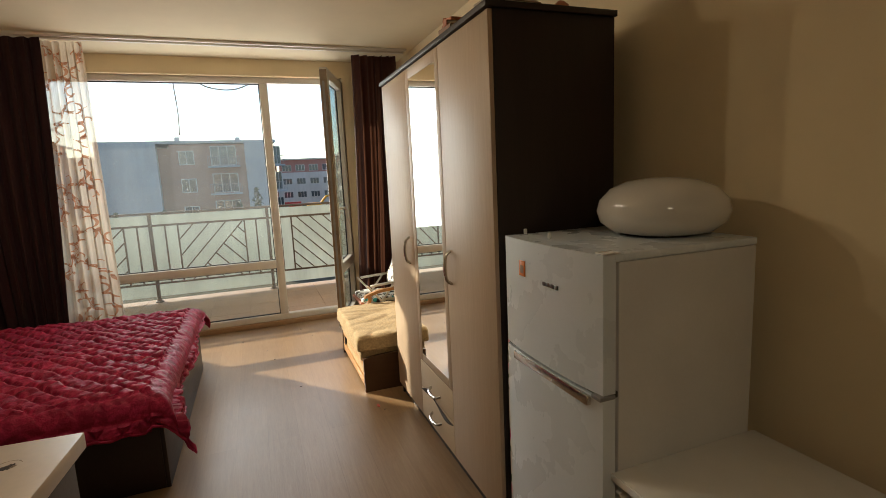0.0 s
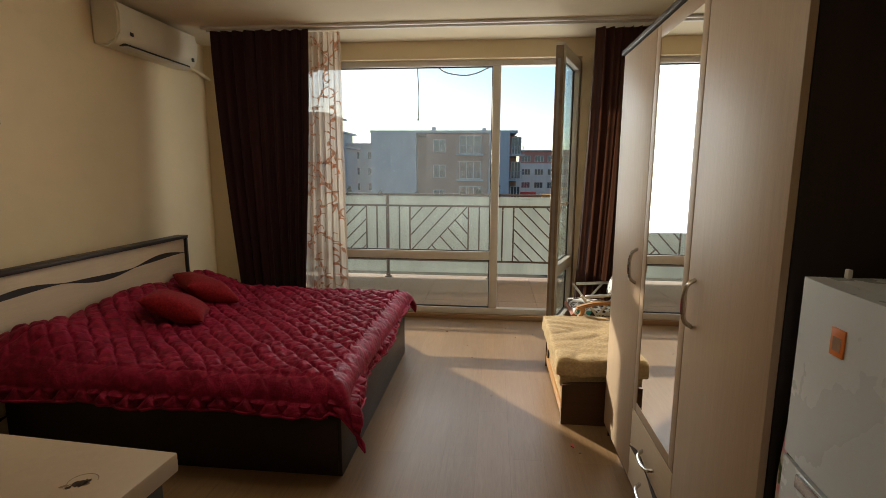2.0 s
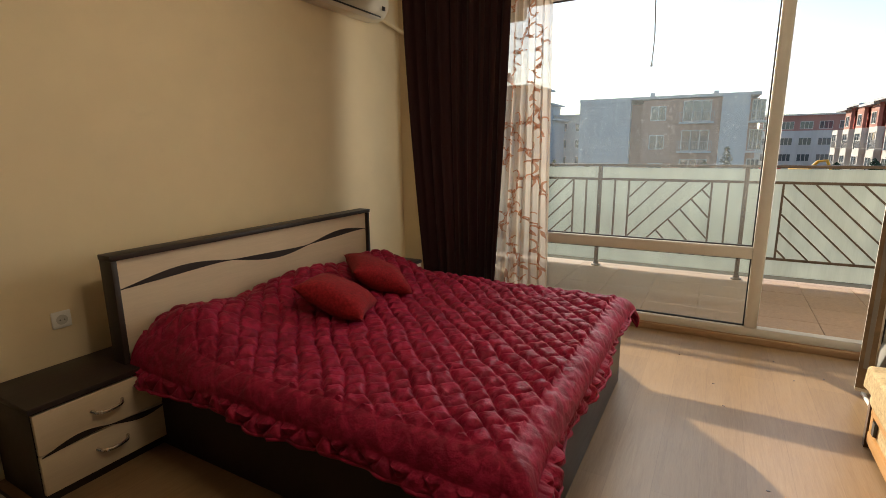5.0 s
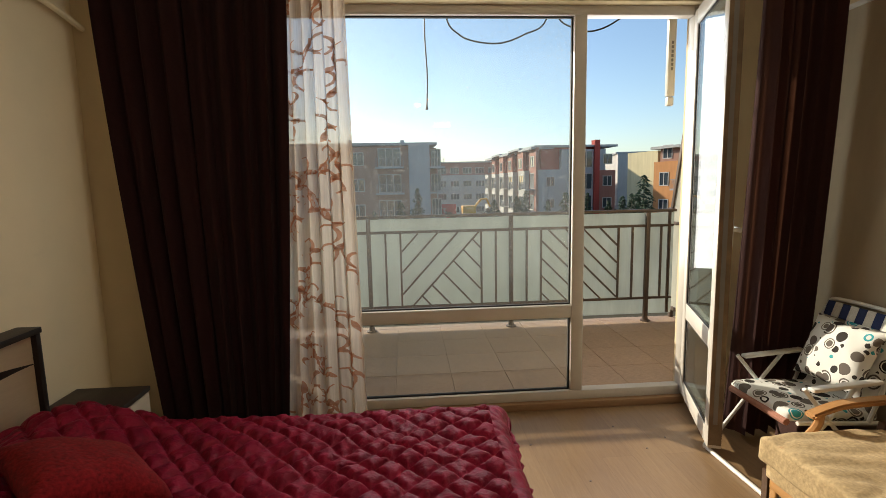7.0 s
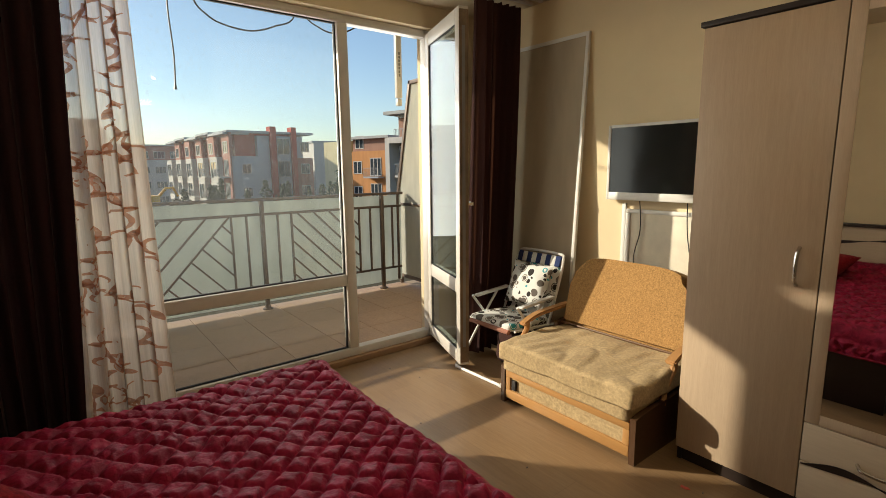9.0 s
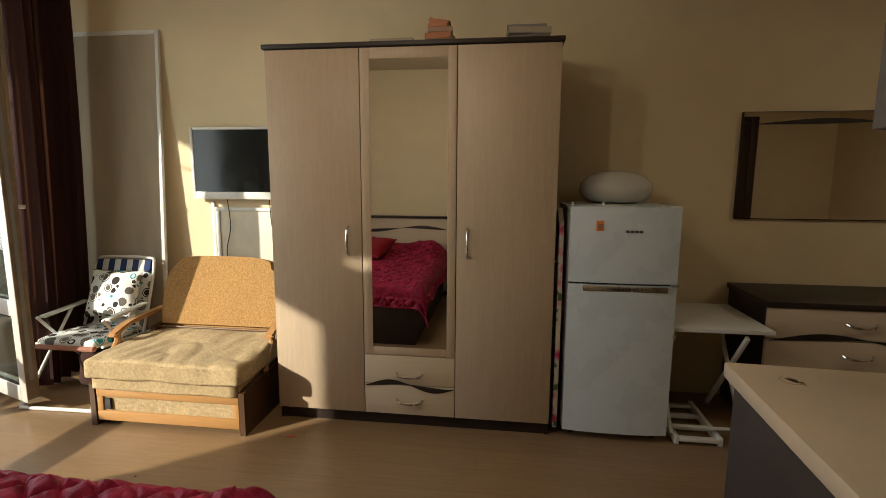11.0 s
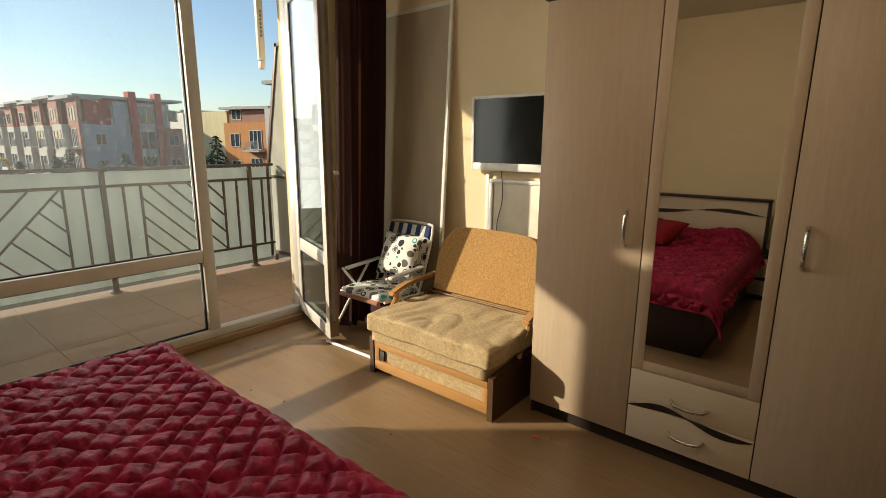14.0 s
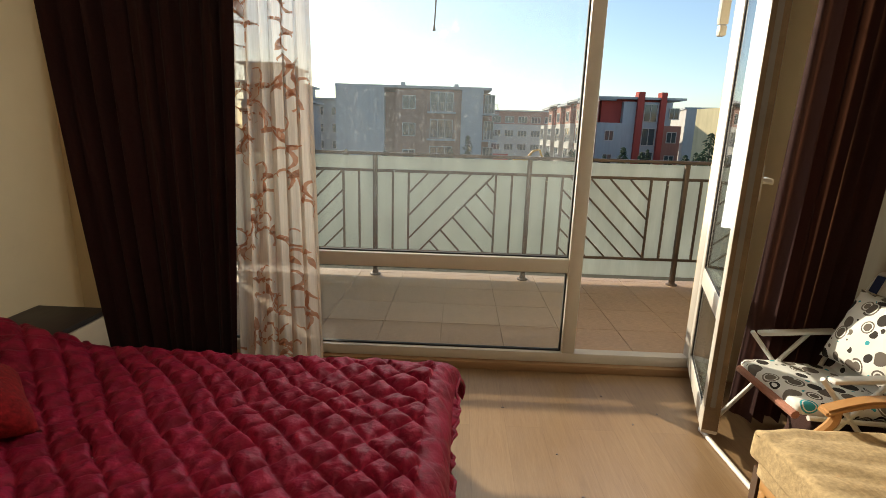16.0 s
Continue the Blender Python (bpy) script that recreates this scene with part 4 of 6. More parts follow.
part("gap_seal", block(FX + 0.02, FX + 0.07, FY0 + 0.004, FY1 - 0.004, 0.812, 0.828), SEAL, fr)
part("hinge", block(FX + 0.0, FX + 0.05, FY0 - 0.008, FY0 + 0.03, 0.814, 0.826, 0.003), GREYPLASTIC, fr)
part("top_hinge", block(FX + 0.02, FX + 0.07, FY0 + 0.0, FY0 + 0.04, 1.196, 1.197, 0.003), WHITE, fr)
for y in (FY0 + 0.05, FY1 - 0.05):
    for x in (FX + 0.09, 2.2):
        part("foot", lathe(bmesh.new(), [(0.016, 0), (0.016, 0.02), (0.01, 0.035)], (x, y, 0), 12), BLACK, fr)
dome = [(0.0005, 0.0), (0.09, 0.0), (0.15, 0.012), (0.185, 0.04), (0.196, 0.075), (0.187, 0.11), (0.155, 0.145), (0.105, 0.166), (0.045, 0.175), (0.0005, 0.177)]
solid("glass_lampshade", lathe(bmesh.new(), dome, (2.12, 2.985, 1.196), 48), OPAL, "large white opal glass lampshade resting on the refrigerator", "lampshade", "", "", 70)
for y in (3.25, 3.1):
    solid("plastic_peg", block(1.78, 1.79, y, y + 0.012, 1.196, 1.215, 0.003), WHITE, "small white plastic peg on the refrigerator", "peg")

# ---- folding table, dresser, wall mirror ----
ft = thing("folding_table", (1.93, 2.55, 0), "small white folding table beside the refrigerator", "folding table")
part("tabletop", block(1.745, 2.27, 2.28, 2.757, 0.585, 0.605, 0.006), WHITE, ft)
part("edge_strip", block(1.740, 1.7465, 2.28, 2.757, 0.583, 0.603, 0.002), WHITE, ft)
for y in (2.375, 2.72):
    part("leg", bx(bmesh.new(), -0.012, 0.012, -0.009, 0.009, 0, 0.66, 0.003), WHITE, ft).matrix_basis = pose(1.96, y, 0.30, 0, 38, 0)
    part("leg", bx(bmesh.new(), -0.012, 0.012, -0.009, 0.009, 0, 0.66, 0.003), WHITE, ft).matrix_basis = pose(1.96, y + 0.02, 0.30, 0, -38, 0)
part("cross_bar", pipe([(1.78, 2.385, 0.07), (1.78, 2.74, 0.07)], 0.009), WHITE, ft)
rack = thing("shoe_rack", (1.9, 2.6, 0), "low white plastic rack lying under the folding table", "rack")
for y in (2.49, 2.70):
    part("rail", block(1.72, 2.16, y - 0.012, y + 0.012, 0.0, 0.045, 0.005), WHITE, rack)
for x in (1.735, 1.86, 1.99, 2.12):
    part("slat", block(x - 0.018, x + 0.018, 2.502, 2.688, 0.018, 0.036, 0.004), WHITE, rack)

dr = thing("dresser", (2.1, 1.85, 0), "wenge dresser with pale drawers and waving inlay", "dresser")
DX, DY0, DY1, DZ = 1.905, 1.27, 2.245, 0.715
part("body", block(DX + 0.02, 2.36, DY0, DY1, 0.0, DZ - 0.03, 0.003), WENGE, dr)
part("top", block(DX - 0.01, 2.37, DY0 - 0.01, DY1 + 0.01, DZ - 0.03, DZ, 0.003), WENGE_Y, dr)
for i in range(4):
    z1 = DZ - 0.035 - 0.165 * i
    d = part("drawer", block(DX, DX + 0.02, DY0 + 0.004, DY1 - 0.004, z1 - 0.16, z1, 0.002), ASH_Y, dr, "pale ash drawer front")
    bow_handle(d, (DX, 1.87, z1 - 0.07), (DX, 1.73, z1 - 0.07), (-0.03, 0, -0.012))
part("inlay", lens_wave(-DY1 + 0.02, -DY0 - 0.02, DZ - 0.197, 0.02, 0.03, 2, FACE_MINUS_X @ Matrix.Translation((0, 0, -DX + 0.001)), 0.003), WENGE_Y, dr, "dark waving inlay")
wm = thing("wall_mirror", (2.37, 1.85, 1.08), "wide wall mirror with a dark waving strip", "mirror")
part("backing", block(2.362, XR, 1.40, 2.252, 1.098, 1.712, 0.003), WENGE_Y, wm)
part("glass", block(2.356, 2.362, 1.405, 2.247, 1.103, 1.707), MIRROR, wm, "clear mirror glass", 0)
part("inlay", lens_wave(-2.17, -1.5, 1.645, 0.012, 0.028, 1, FACE_MINUS_X @ Matrix.Translation((0, 0, -2.356)), 0.003), WENGE_Y, wm, "dark waving strip")

# ---- television and what is on the wall round it ----
tv = thing("television", (2.33, 5.3, 1.19), "flat television with a white frame on the wall", "television")
TY0, TY1, TZ0, TZ1 = 4.93, 5.653, 1.182, 1.648
part("frame", bx(bx(bx(bx(bmesh.new(), 2.315, 2.35, TY0, TY0 + 0.02, TZ0, TZ1, 0.004), 2.315, 2.35, TY1 - 0.02, TY1, TZ0, TZ1, 0.004), 2.315, 2.35, TY0 + 0.02, TY1 - 0.02, TZ1 - 0.018, TZ1, 0.004), 2.312, 2.35, TY0 + 0.02, TY1 - 0.02, TZ0, TZ0 + 0.048, 0.004), WHITE, tv)
part("screen", block(2.320, 2.349, TY0 + 0.02, TY1 - 0.02, TZ0 + 0.048, TZ1 - 0.018), SCREEN, tv, "dark glossy screen", 0)
part("bracket", block(2.35, XR, 5.15, 5.45, 1.25, 1.55), BLACK, tv)
part("cable", pipe(arc([(2.355, 5.44, 1.22), (2.35, 5.42, 1.0), (2.34, 5.45, 0.8), (2.33, 5.38, 0.55), (2.34, 5.30, 0.40)]), 0.003, 6), BLACK, tv, "thin black cable")
part("cable", pipe(arc([(2.355, 5.14, 1.22), (2.34, 5.12, 1.0), (2.32, 5.06, 0.75), (2.34, 5.0, 0.5)]), 0.003, 6), BLACK, tv, "thin black cable")
solid("cable_trunking", block(2.362, XR, 5.535, 5.56, 0.35, 1.16, 0.003), WHITE, "white plastic cable trunking on the wall", "trunking")
pn = thing("wall_panel", (2.37, 5.2, 0.45), "shallow white framed panel on the wall under the television", "panel")
part("board", block(2.366, XR, 4.92, 5.50, 0.45, 1.10, 0.003), plain("panel_white", (0.74, 0.68, 0.55), 0.6), pn)
part("frame", bx(bx(bmesh.new(), 2.358, XR - 0.001, 4.91, 5.53, 1.10, 1.125, 0.003), 2.358, XR - 0.001, 5.50, 5.53, 0.45, 1.10, 0.003), WHITE, pn)

# ---- fly screen leaning on the wall ----
fs = thing("fly_screen", (2.3, 6.2, 0), "framed grey fly screen leaning against the wall", "fly screen")
FM = Matrix.Translation((2.235, 0, 0)) @ Matrix.Rotation(radians(3.4), 4, "Y")


def screen_part(name, q, mat, label="", bev=0.003):
    bm = block(*q, bev)
    bm.transform(FM)
    part(name, bm, mat, fs, label, 40 if bev else 0)


screen_part("rail", (-0.012, 0.012, 5.855, 5.88, 0.0, 2.275), WHITE)
screen_part("rail", (-0.012, 0.012, 6.53, 6.555, 0.0, 2.275), WHITE)
screen_part("rail", (-0.012, 0.012, 5.88, 6.53, 2.25, 2.275), WHITE)
screen_part("rail", (-0.012, 0.012, 5.88, 6.53, 0.0, 0.03), WHITE)
screen_part("mesh", (-0.002, 0.002, 5.88, 6.53, 0.03, 2.25), MESH, "fine grey mesh", 0)
screen_part("corner_latch", (-0.018, -0.012, 5.85, 5.872, 2.16, 2.20), WHITE, "", 0.002)
screen_part("corner_latch", (-0.018, -0.012, 5.85, 5.872, 1.14, 1.17), WHITE, "", 0.002)

# ---- chair bed (small sofa) ----
so = thing("chair_bed", (1.85, 5.33, 0), "small pull-out chair bed in mustard and beige fabric", "sofa")
SX, SY0, SY1 = 1.495, 4.905, 5.755


def soft(x0, x1, y0, y1, z0, z1, r, seed, amp=0.006, n=16):
    """An upholstered block: rounded and slightly uneven."""
    bm = block(x0, x1, y0, y1, z0, z1)
    bmesh.ops.subdivide_edges(bm, edges=bm.edges[:], cuts=n, use_grid_fill=True)
    c = Vector(((x0 + x1) / 2, (y0 + y1) / 2, (z0 + z1) / 2))
    hx, hy, hz = (x1 - x0) / 2, (y1 - y0) / 2, (z1 - z0) / 2
    for v in bm.verts:
        p = v.co - c
        q = Vector((max(-hx + r, min(hx - r, p.x)), max(-hy + r, min(hy - r, p.y)), max(-hz + r, min(hz - r, p.z))))
        d = p - q
        if d.length > 1e-6:
            p = q + d.normalized() * r
        puff = 0.010 * (1 - (p.x / hx) ** 2) * (1 - (p.y / hy) ** 2)
        p.z += puff * (1 if p.z > 0 else 0)
        p += Vector((noise.noise(p * 9 + Vector((seed, 0, 0))), noise.noise(p * 9 + Vector((0, seed, 0))), noise.noise(p * 7 + Vector((0, 0, seed))))) * amp
        if n > 40 and p.z > hz * 0.6:
            p.z -= 0.016 * max(0.0, 0.16 - abs(noise.noise(Vector((p.x * 3.0 + p.y, p.y * 8.0, seed)))))  / 0.16 * 0.6
        v.co = c + p
    return bm


part("seat_cushion", soft(SX - 0.035, 2.10, SY0 - 0.01, SY1 + 0.01, 0.275, 0.385, 0.016, 1, 0.008, 44), BEIGEFAB, so, "beige patterned seat cushion with wrinkles", 80)
part("lower_cushion", soft(SX - 0.012, 2.10, SY0 + 0.02, SY1 - 0.005, 0.205, 0.285, 0.012, 2, 0.004), BEIGEFAB, so, "beige lower cushion", 80)
part("fabric_panel", block(SX + 0.012, SX + 0.03, SY0 + 0.05, SY1 - 0.05, 0.085, 0.165), BEIGEFAB, so, "beige front panel")
part("upper_rail", block(SX, SX + 0.025, SY0 + 0.02, SY1 - 0.02, 0.165, 0.205, 0.004), PINE, so, "varnished beech rail")
part("lower_rail", block(SX, SX + 0.025, SY0 + 0.02, SY1 - 0.02, 0.03, 0.085, 0.004), PINE, so, "varnished beech rail")
part("stile", block(SX + 0.002, SX + 0.025, SY0 + 0.02, SY0 + 0.055, 0.085, 0.165, 0.003), PINE, so)
part("stile", block(SX + 0.002, SX + 0.025, SY1 - 0.055, SY1 - 0.02, 0.085, 0.165, 0.003), PINE, so)
part("grip_slot", block(SX - 0.001, SX + 0.012, SY1 - 0.10, SY1 - 0.07, 0.095, 0.155), BLACK, so)
for y0, y1 in ((SY0 - 0.015, SY0 + 0.015), (SY1 - 0.015, SY1 + 0.015)):
    part("end_panel", prism(bmesh.new(), [(SX - 0.004, 0), (2.16, 0), (2.16, 0.42), (1.98, 0.40), (1.96, 0.26), (SX + 0.05, 0.24), (SX - 0.004, 0.23)], Matrix(((1, 0, 0, 0), (0, 0, -1, y1), (0, 1, 0, 0), (0, 0, 0, 1))), y1 - y0), grained("brown_board", (0.085, 0.042, 0.02), (0.045, 0.022, 0.011), "x", 0.4), so, "brown wooden end panel")
for y, s in ((SY0 + 0.0, 1), (SY1 + 0.045, -1)):
    bm = bmesh.new()
    x0 = 1.70 if s < 0 else 1.80
    top = arc([(x0, y, 0.425), (x0 + 0.08, y, 0.452), (x0 + 0.18, y, 0.47), (2.15, y, 0.48)], 5)
    for i in range(len(top) - 1):
        a, b = top[i], top[i + 1]
        vs = [bm.verts.new((p.x, p.y + dy, p.z + dz)) for p in (a, b) for dy, dz in ((-0.028, -0.012), (0.028, -0.012), (0.028, 0.012), (-0.028, 0.012))]
        for f in ((0, 1, 5, 4), (1, 2, 6, 5), (2, 3, 7, 6), (3, 0, 4, 7)) + (((0, 3, 2, 1),) if i == 0 else ()) + (((4, 5, 6, 7),) if i == len(top) - 2 else ()):
            bm.faces.new([vs[k] for k in f])
    bmesh.ops.remove_doubles(bm, verts=bm.verts, dist=0.0005)
    bmesh.ops.bevel(bm, geom=[e for e in bm.edges if e.is_manifold and e.calc_face_angle(0) > 1.0], offset=0.008, segments=2, affect="EDGES")
    part("armrest", bm, PINE_X, so, "varnished beech armrest")
    part("arm_post", pipe(arc([(x0 + 0.05, y, 0.43), (x0 + 0.04, y, 0.38), (x0 - 0.02, y + 0.005, 0.30), (x0 - 0.05, y, 0.22)], 5), 0.017, 8), PINE_X, so)
# backrest with a bowed top, leaning back
n = 30
out = [(SY0 + 0.02, 0.0)] + [(SY0 + 0.02 + (SY1 - SY0 - 0.02) * i / n, 0.26 + 0.20 * (1 - abs(2 * i / n - 1) ** 4.5) ** 0.6) for i in range(n + 1)] + [(SY1, 0.0)]
bm = prism(bmesh.new(), out, Matrix(((0, 0, 1, 0), (1, 0, 0, 0), (0, 1, 0, 0), (0, 0, 0, 1))), 0.12)
bmesh.ops.bevel(bm, geom=[e for e in bm.edges if abs(e.verts[0].co.x - e.verts[1].co.x) < 1e-6], offset=0.028, segments=3, affect="EDGES")
bm.transform(Matrix.Translation((2.02, 0, 0.385)) @ Matrix.Rotation(radians(14), 4, "Y"))
part("backrest", bm, MUSTARD, so, "mustard tweed backrest with a bowed top", 70)
part("back_trim", pipe([(2.015, SY0 + 0.03, 0.395), (2.015, SY1 - 0.01, 0.395)], 0.007), grained("trim_brown", (0.16, 0.085, 0.04), (0.09, 0.045, 0.02), "y"), so)

# ---- folding camp chair ----
ch = thing("camp_chair", (1.9, 6.12, 0), "white tubular folding chair with a dotted padded seat", "chair")
CY0, CY1 = 5.90, 6.33
for y in (CY0, CY1):
    part("side_leg", pipe([(2.12, y, 0.015), (1.72, y, 0.50)], 0.0095), WHITE, ch)
    part("arm", bx(bmesh.new(), -0.15, 0.17, -0.02, 0.02, -0.009, 0.009, 0.006), WHITE, ch, "white plastic armrest").matrix_basis = pose(1.91, y, 0.505, 0, -4, 0)
    part("seat_tube", pipe([(1.70, y, 0.345), (2.08, y, 0.325)], 0.0095), WHITE, ch)
    part("front_leg", pipe([(1.58, y, 0.012), (1.80, y, 0.30), (1.96, y, 0.50)], 0.0095), WHITE, ch)
part("floor_tube", pipe(arc([(1.62, CY0 - 0.02, 0.06), (1.585, CY0 - 0.01, 0.012), (1.58, CY0 + 0.03, 0.011), (1.575, 6.1, 0.011), (1.57, CY1 - 0.03, 0.011), (1.575, CY1 + 0.01, 0.012), (1.61, CY1 + 0.015, 0.06)], 5), 0.011), WHITE, ch)
part("back_tube", pipe(arc([(2.03, CY0, 0.33), (2.13, CY0, 0.60), (2.185, CY0 + 0.01, 0.755), (2.20, CY0 + 0.06, 0.79), (2.20, CY1 - 0.06, 0.79), (2.185, CY1 - 0.01, 0.755), (2.13, CY1, 0.60), (2.03, CY1, 0.33)], 5), 0.0095), WHITE, ch)
bm = soft(0, 0.42, CY0 + 0.02, CY1 - 0.02, 0, 0.05, 0.02, 5, 0.008)
bm.transform(Matrix.Translation((1.68, 0, 0.335)) @ Matrix.Rotation(radians(2), 4, "Y"))
part("seat_piping", pipe([(1.676, CY0 + 0.03, 0.338), (1.674, CY1 - 0.03, 0.338)], 0.016), cloth("terracotta_piping", (0.36, 0.17, 0.12)), ch, "terracotta edge of the seat pad")
part("seat_pad", bm, DOTS, ch, "white padded seat printed with dots", 80)
bm = soft(0, 0.045, CY0 + 0.02, CY1 - 0.02, 0, 0.365, 0.02, 6, 0.008)
bm.transform(Matrix.Translation((2.03, 0, 0.36)) @ Matrix.Rotation(radians(19), 4, "Y"))
part("back_pad", bm, DOTS, ch, "white padded back printed with dots", 80)
for i in range(9):
    y = CY0 + 0.022 + i * 0.0435
    part("head_stripe", block(2.150, 2.164, y, y + 0.0432, 0.70, 0.775, 0.003), WHITECLOTH if i % 2 else NAVY, ch, "striped head band").matrix_basis = Matrix.Translation((2.172, y + 0.0216, 0.742)) @ Matrix.Rotation(radians(19), 4, "Y")
cushion("scatter_cushion", (2.02, 6.08, 0.545), 0, 0, 0, 0.32, 0.37, 0.05, DOTS, "white scatter cushion printed with dots on the chair", 4).matrix_basis = Matrix.Translation((2.045, 6.10, 0.575)) @ Matrix.Rotation(radians(-69), 4, "Y")
solid("brown_bag", soft(1.86, 2.12, 5.98, 6.25, 0.0, 0.24, 0.05, 9, 0.012, 8), cloth("brown_bag_cloth", (0.05, 0.022, 0.018)), "dark brown bag standing under the folding chair", "bag", "", "", 80)

for ob in [o for o in scene.objects if o.parent is None and o.name.split(".")[0] in ("camp_chair", "scatter_cushion", "brown_bag")]:
    ob.matrix_basis = Matrix.Translation((0.03, -0.01, 0)) @ ob.matrix_basis  # pushed towards the wall

# ---- kitchen peninsula ----
KX1, KY0, KY1 = 0.515, 2.40, 3.03
base = thing("base_cabinet", (-0.6, 2.7, 0), "dark kitchen base cabinet under the worktop", "cabinet")
part("carcass", block(XL + 0.06, KX1 - 0.02, KY0 + 0.03, KY1 - 0.02, 0.08, 0.842, 0.003), CARCASS, base)
part("plinth", block(XL + 0.01, KX1 - 0.05, KY0 + 0.07, KY1 - 0.04, 0, 0.08), CARCASS, base)
for i in range(4):
    a = XL + 0.03 + i * 0.525
    d = part("door", block(a, a + 0.515, KY0 + 0.012, KY0 + 0.03, 0.09, 0.82, 0.002), GREYCAB, base, "grey cabinet door")
    bow_handle(d, (a + 0.44, KY0 + 0.012, 0.6), (a + 0.44, KY0 + 0.012, 0.74), (0, -0.03, 0))
SNK = (-0.92, -0.13, 2.52, 2.975)
wt = thing("worktop", (-0.6, 2.7, 0.83), "cream laminate worktop with burn marks", "worktop")
bm = bx(bx(bmesh.new(), XL + 0.02, SNK[0], KY0, KY1, 0.842, 0.88, 0.004), SNK[1], KX1, KY0, KY1, 0.842, 0.88, 0.004)
bx(bx(bm, SNK[0], SNK[1], KY0, SNK[2], 0.842, 0.88), SNK[0], SNK[1], SNK[3], KY1, 0.842, 0.88)
part("slab", bm, WORKTOP, wt)
rb = random.Random(8)
for cx, cy, r, mt in ((0.404, 2.906, 0.013, BURN), (0.396, 2.900, 0.010, BURN), (0.409, 2.913, 0.008, BURN), (0.384, 2.894, 0.007, RINGSTAIN), (0.392, 2.890, 0.005, BURN), (0.413, 2.905, 0.006, RINGSTAIN)):
    pts = [(r * (0.35 + 1.0 * rb.random()) * math.cos(a), r * (0.25 + 0.8 * rb.random()) * math.sin(a)) for a in (2 * math.pi * k / 16 for k in range(16))]
    part("burn_mark", prism(bmesh.new(), pts, pose(cx + 0.017, cy + 0.013, 0.8795, 0, 0, 35), 0.001), mt, wt, "dark burn mark", 0)
ringpts = [(0.023 * math.cos(a), 0.021 * math.sin(a), 0) for a in (radians(20 + 12 * k) for k in range(20))]
bm = pipe([Vector((0.418, 2.924, 0.8792)) + Vector(p) for p in ringpts], 0.0012, 6)
part("ring_stain", bm, RINGSTAIN, wt, "brown ring stain")
sk = thing("kitchen_sink", (-0.58, 2.73, 0.7), "stainless steel inset sink with a drainer rim", "sink")
SCX, SCY = (SNK[0] + SNK[1]) / 2 - 0.01, (SNK[2] + SNK[3]) / 2


def oval(a, ax, ay, p=4.0):
    """A point on a rounded rectangle (superellipse)."""
    c, d = math.cos(a), math.sin(a)
    return ax * math.copysign(abs(c) ** (2 / p), c), ay * math.copysign(abs(d) ** (2 / p), d)


def deck_at(u, v):
    """The pressed rim: from the bowl's edge out to the square border."""
    a = 2 * math.pi * u
    ix, iy = oval(a, 0.325, 0.180)
    ox, oy = oval(a, 0.408, 0.239, 30.0)
    k = min(1.0, v * 1.15)
    lip = 0.004 * math.sin(math.pi * min(1, max(0, (v - 0.45) / 0.3)))
    return Vector((SCX + 0.01 + ix + (ox - ix) * k, SCY + iy + (oy - iy) * k, 0.8865 - lip - (0.008 if v > 0.9 else 0) - (0.004 if v < 0.1 else 0)))


def bowl_at(u, v):
    a = 2 * math.pi * u
    r = 1 - v
    x, y = oval(a, 0.325 * r ** 0.35 if v < 1 else 0.001, 0.180 * r ** 0.35 if v < 1 else 0.001)
    return Vector((SCX + 0.01 + x, SCY + y, 0.8825 - 0.155 * min(1, (v / 0.75)) ** 0.8))


part("rim", sheet(deck_at, 96, 12), STEEL, sk, "", 60)
part("basin", sheet(bowl_at, 72, 24), STEEL, sk, "", 70)
part("drain", lathe(bmesh.new(), [(0.0005, 0.0), (0.035, 0.0), (0.04, 0.004), (0.03, 0.003), (0.0005, 0.002)], (SCX, SCY, 0.718), 20), CHROME, sk)


def dish_basket(at, label):
    """A round wire basket with a rim, hoops and ribs."""
    b = thing("wire_basket", at, label, "basket", "wire baskets at the sink")
    o = Vector(at)
    for r, h, w in ((0.135, 0.125, 0.0035), (0.125, 0.085, 0.0022), (0.11, 0.045, 0.0022), (0.085, 0.006, 0.003)):
        part("hoop", pipe([o + Vector((r * math.cos(a), r * math.sin(a), h)) for a in (2 * math.pi * k / 28 for k in range(28))], w, 6, True), CHROME, b)
    for k in range(18):
        a = 2 * math.pi * k / 18
        part("rib", pipe([o + Vector((r * math.cos(a), r * math.sin(a), h)) for r, h in ((0.02, 0.004), (0.085, 0.006), (0.11, 0.045), (0.125, 0.085), (0.135, 0.125))], 0.0016, 5), CHROME, b)


dish_basket((-0.19, 2.73, 0.886), "chrome wire dish basket standing on the sink")
dish_basket((0.27, 2.59, 0.880), "chrome wire dish basket standing on the worktop")

swing = Matrix.Translation((KX1, KY1, 0)) @ Matrix.Rotation(radians(-3.6), 4, "Z") @ Matrix.Translation((-KX1, -KY1, 0))
for ob in [o for o in scene.objects if o.parent is None and o.name.split(".")[0] in ("base_cabinet", "worktop", "kitchen_sink")]:
    ob.matrix_basis = swing @ ob.matrix_basis  # the peninsula stands slightly askew

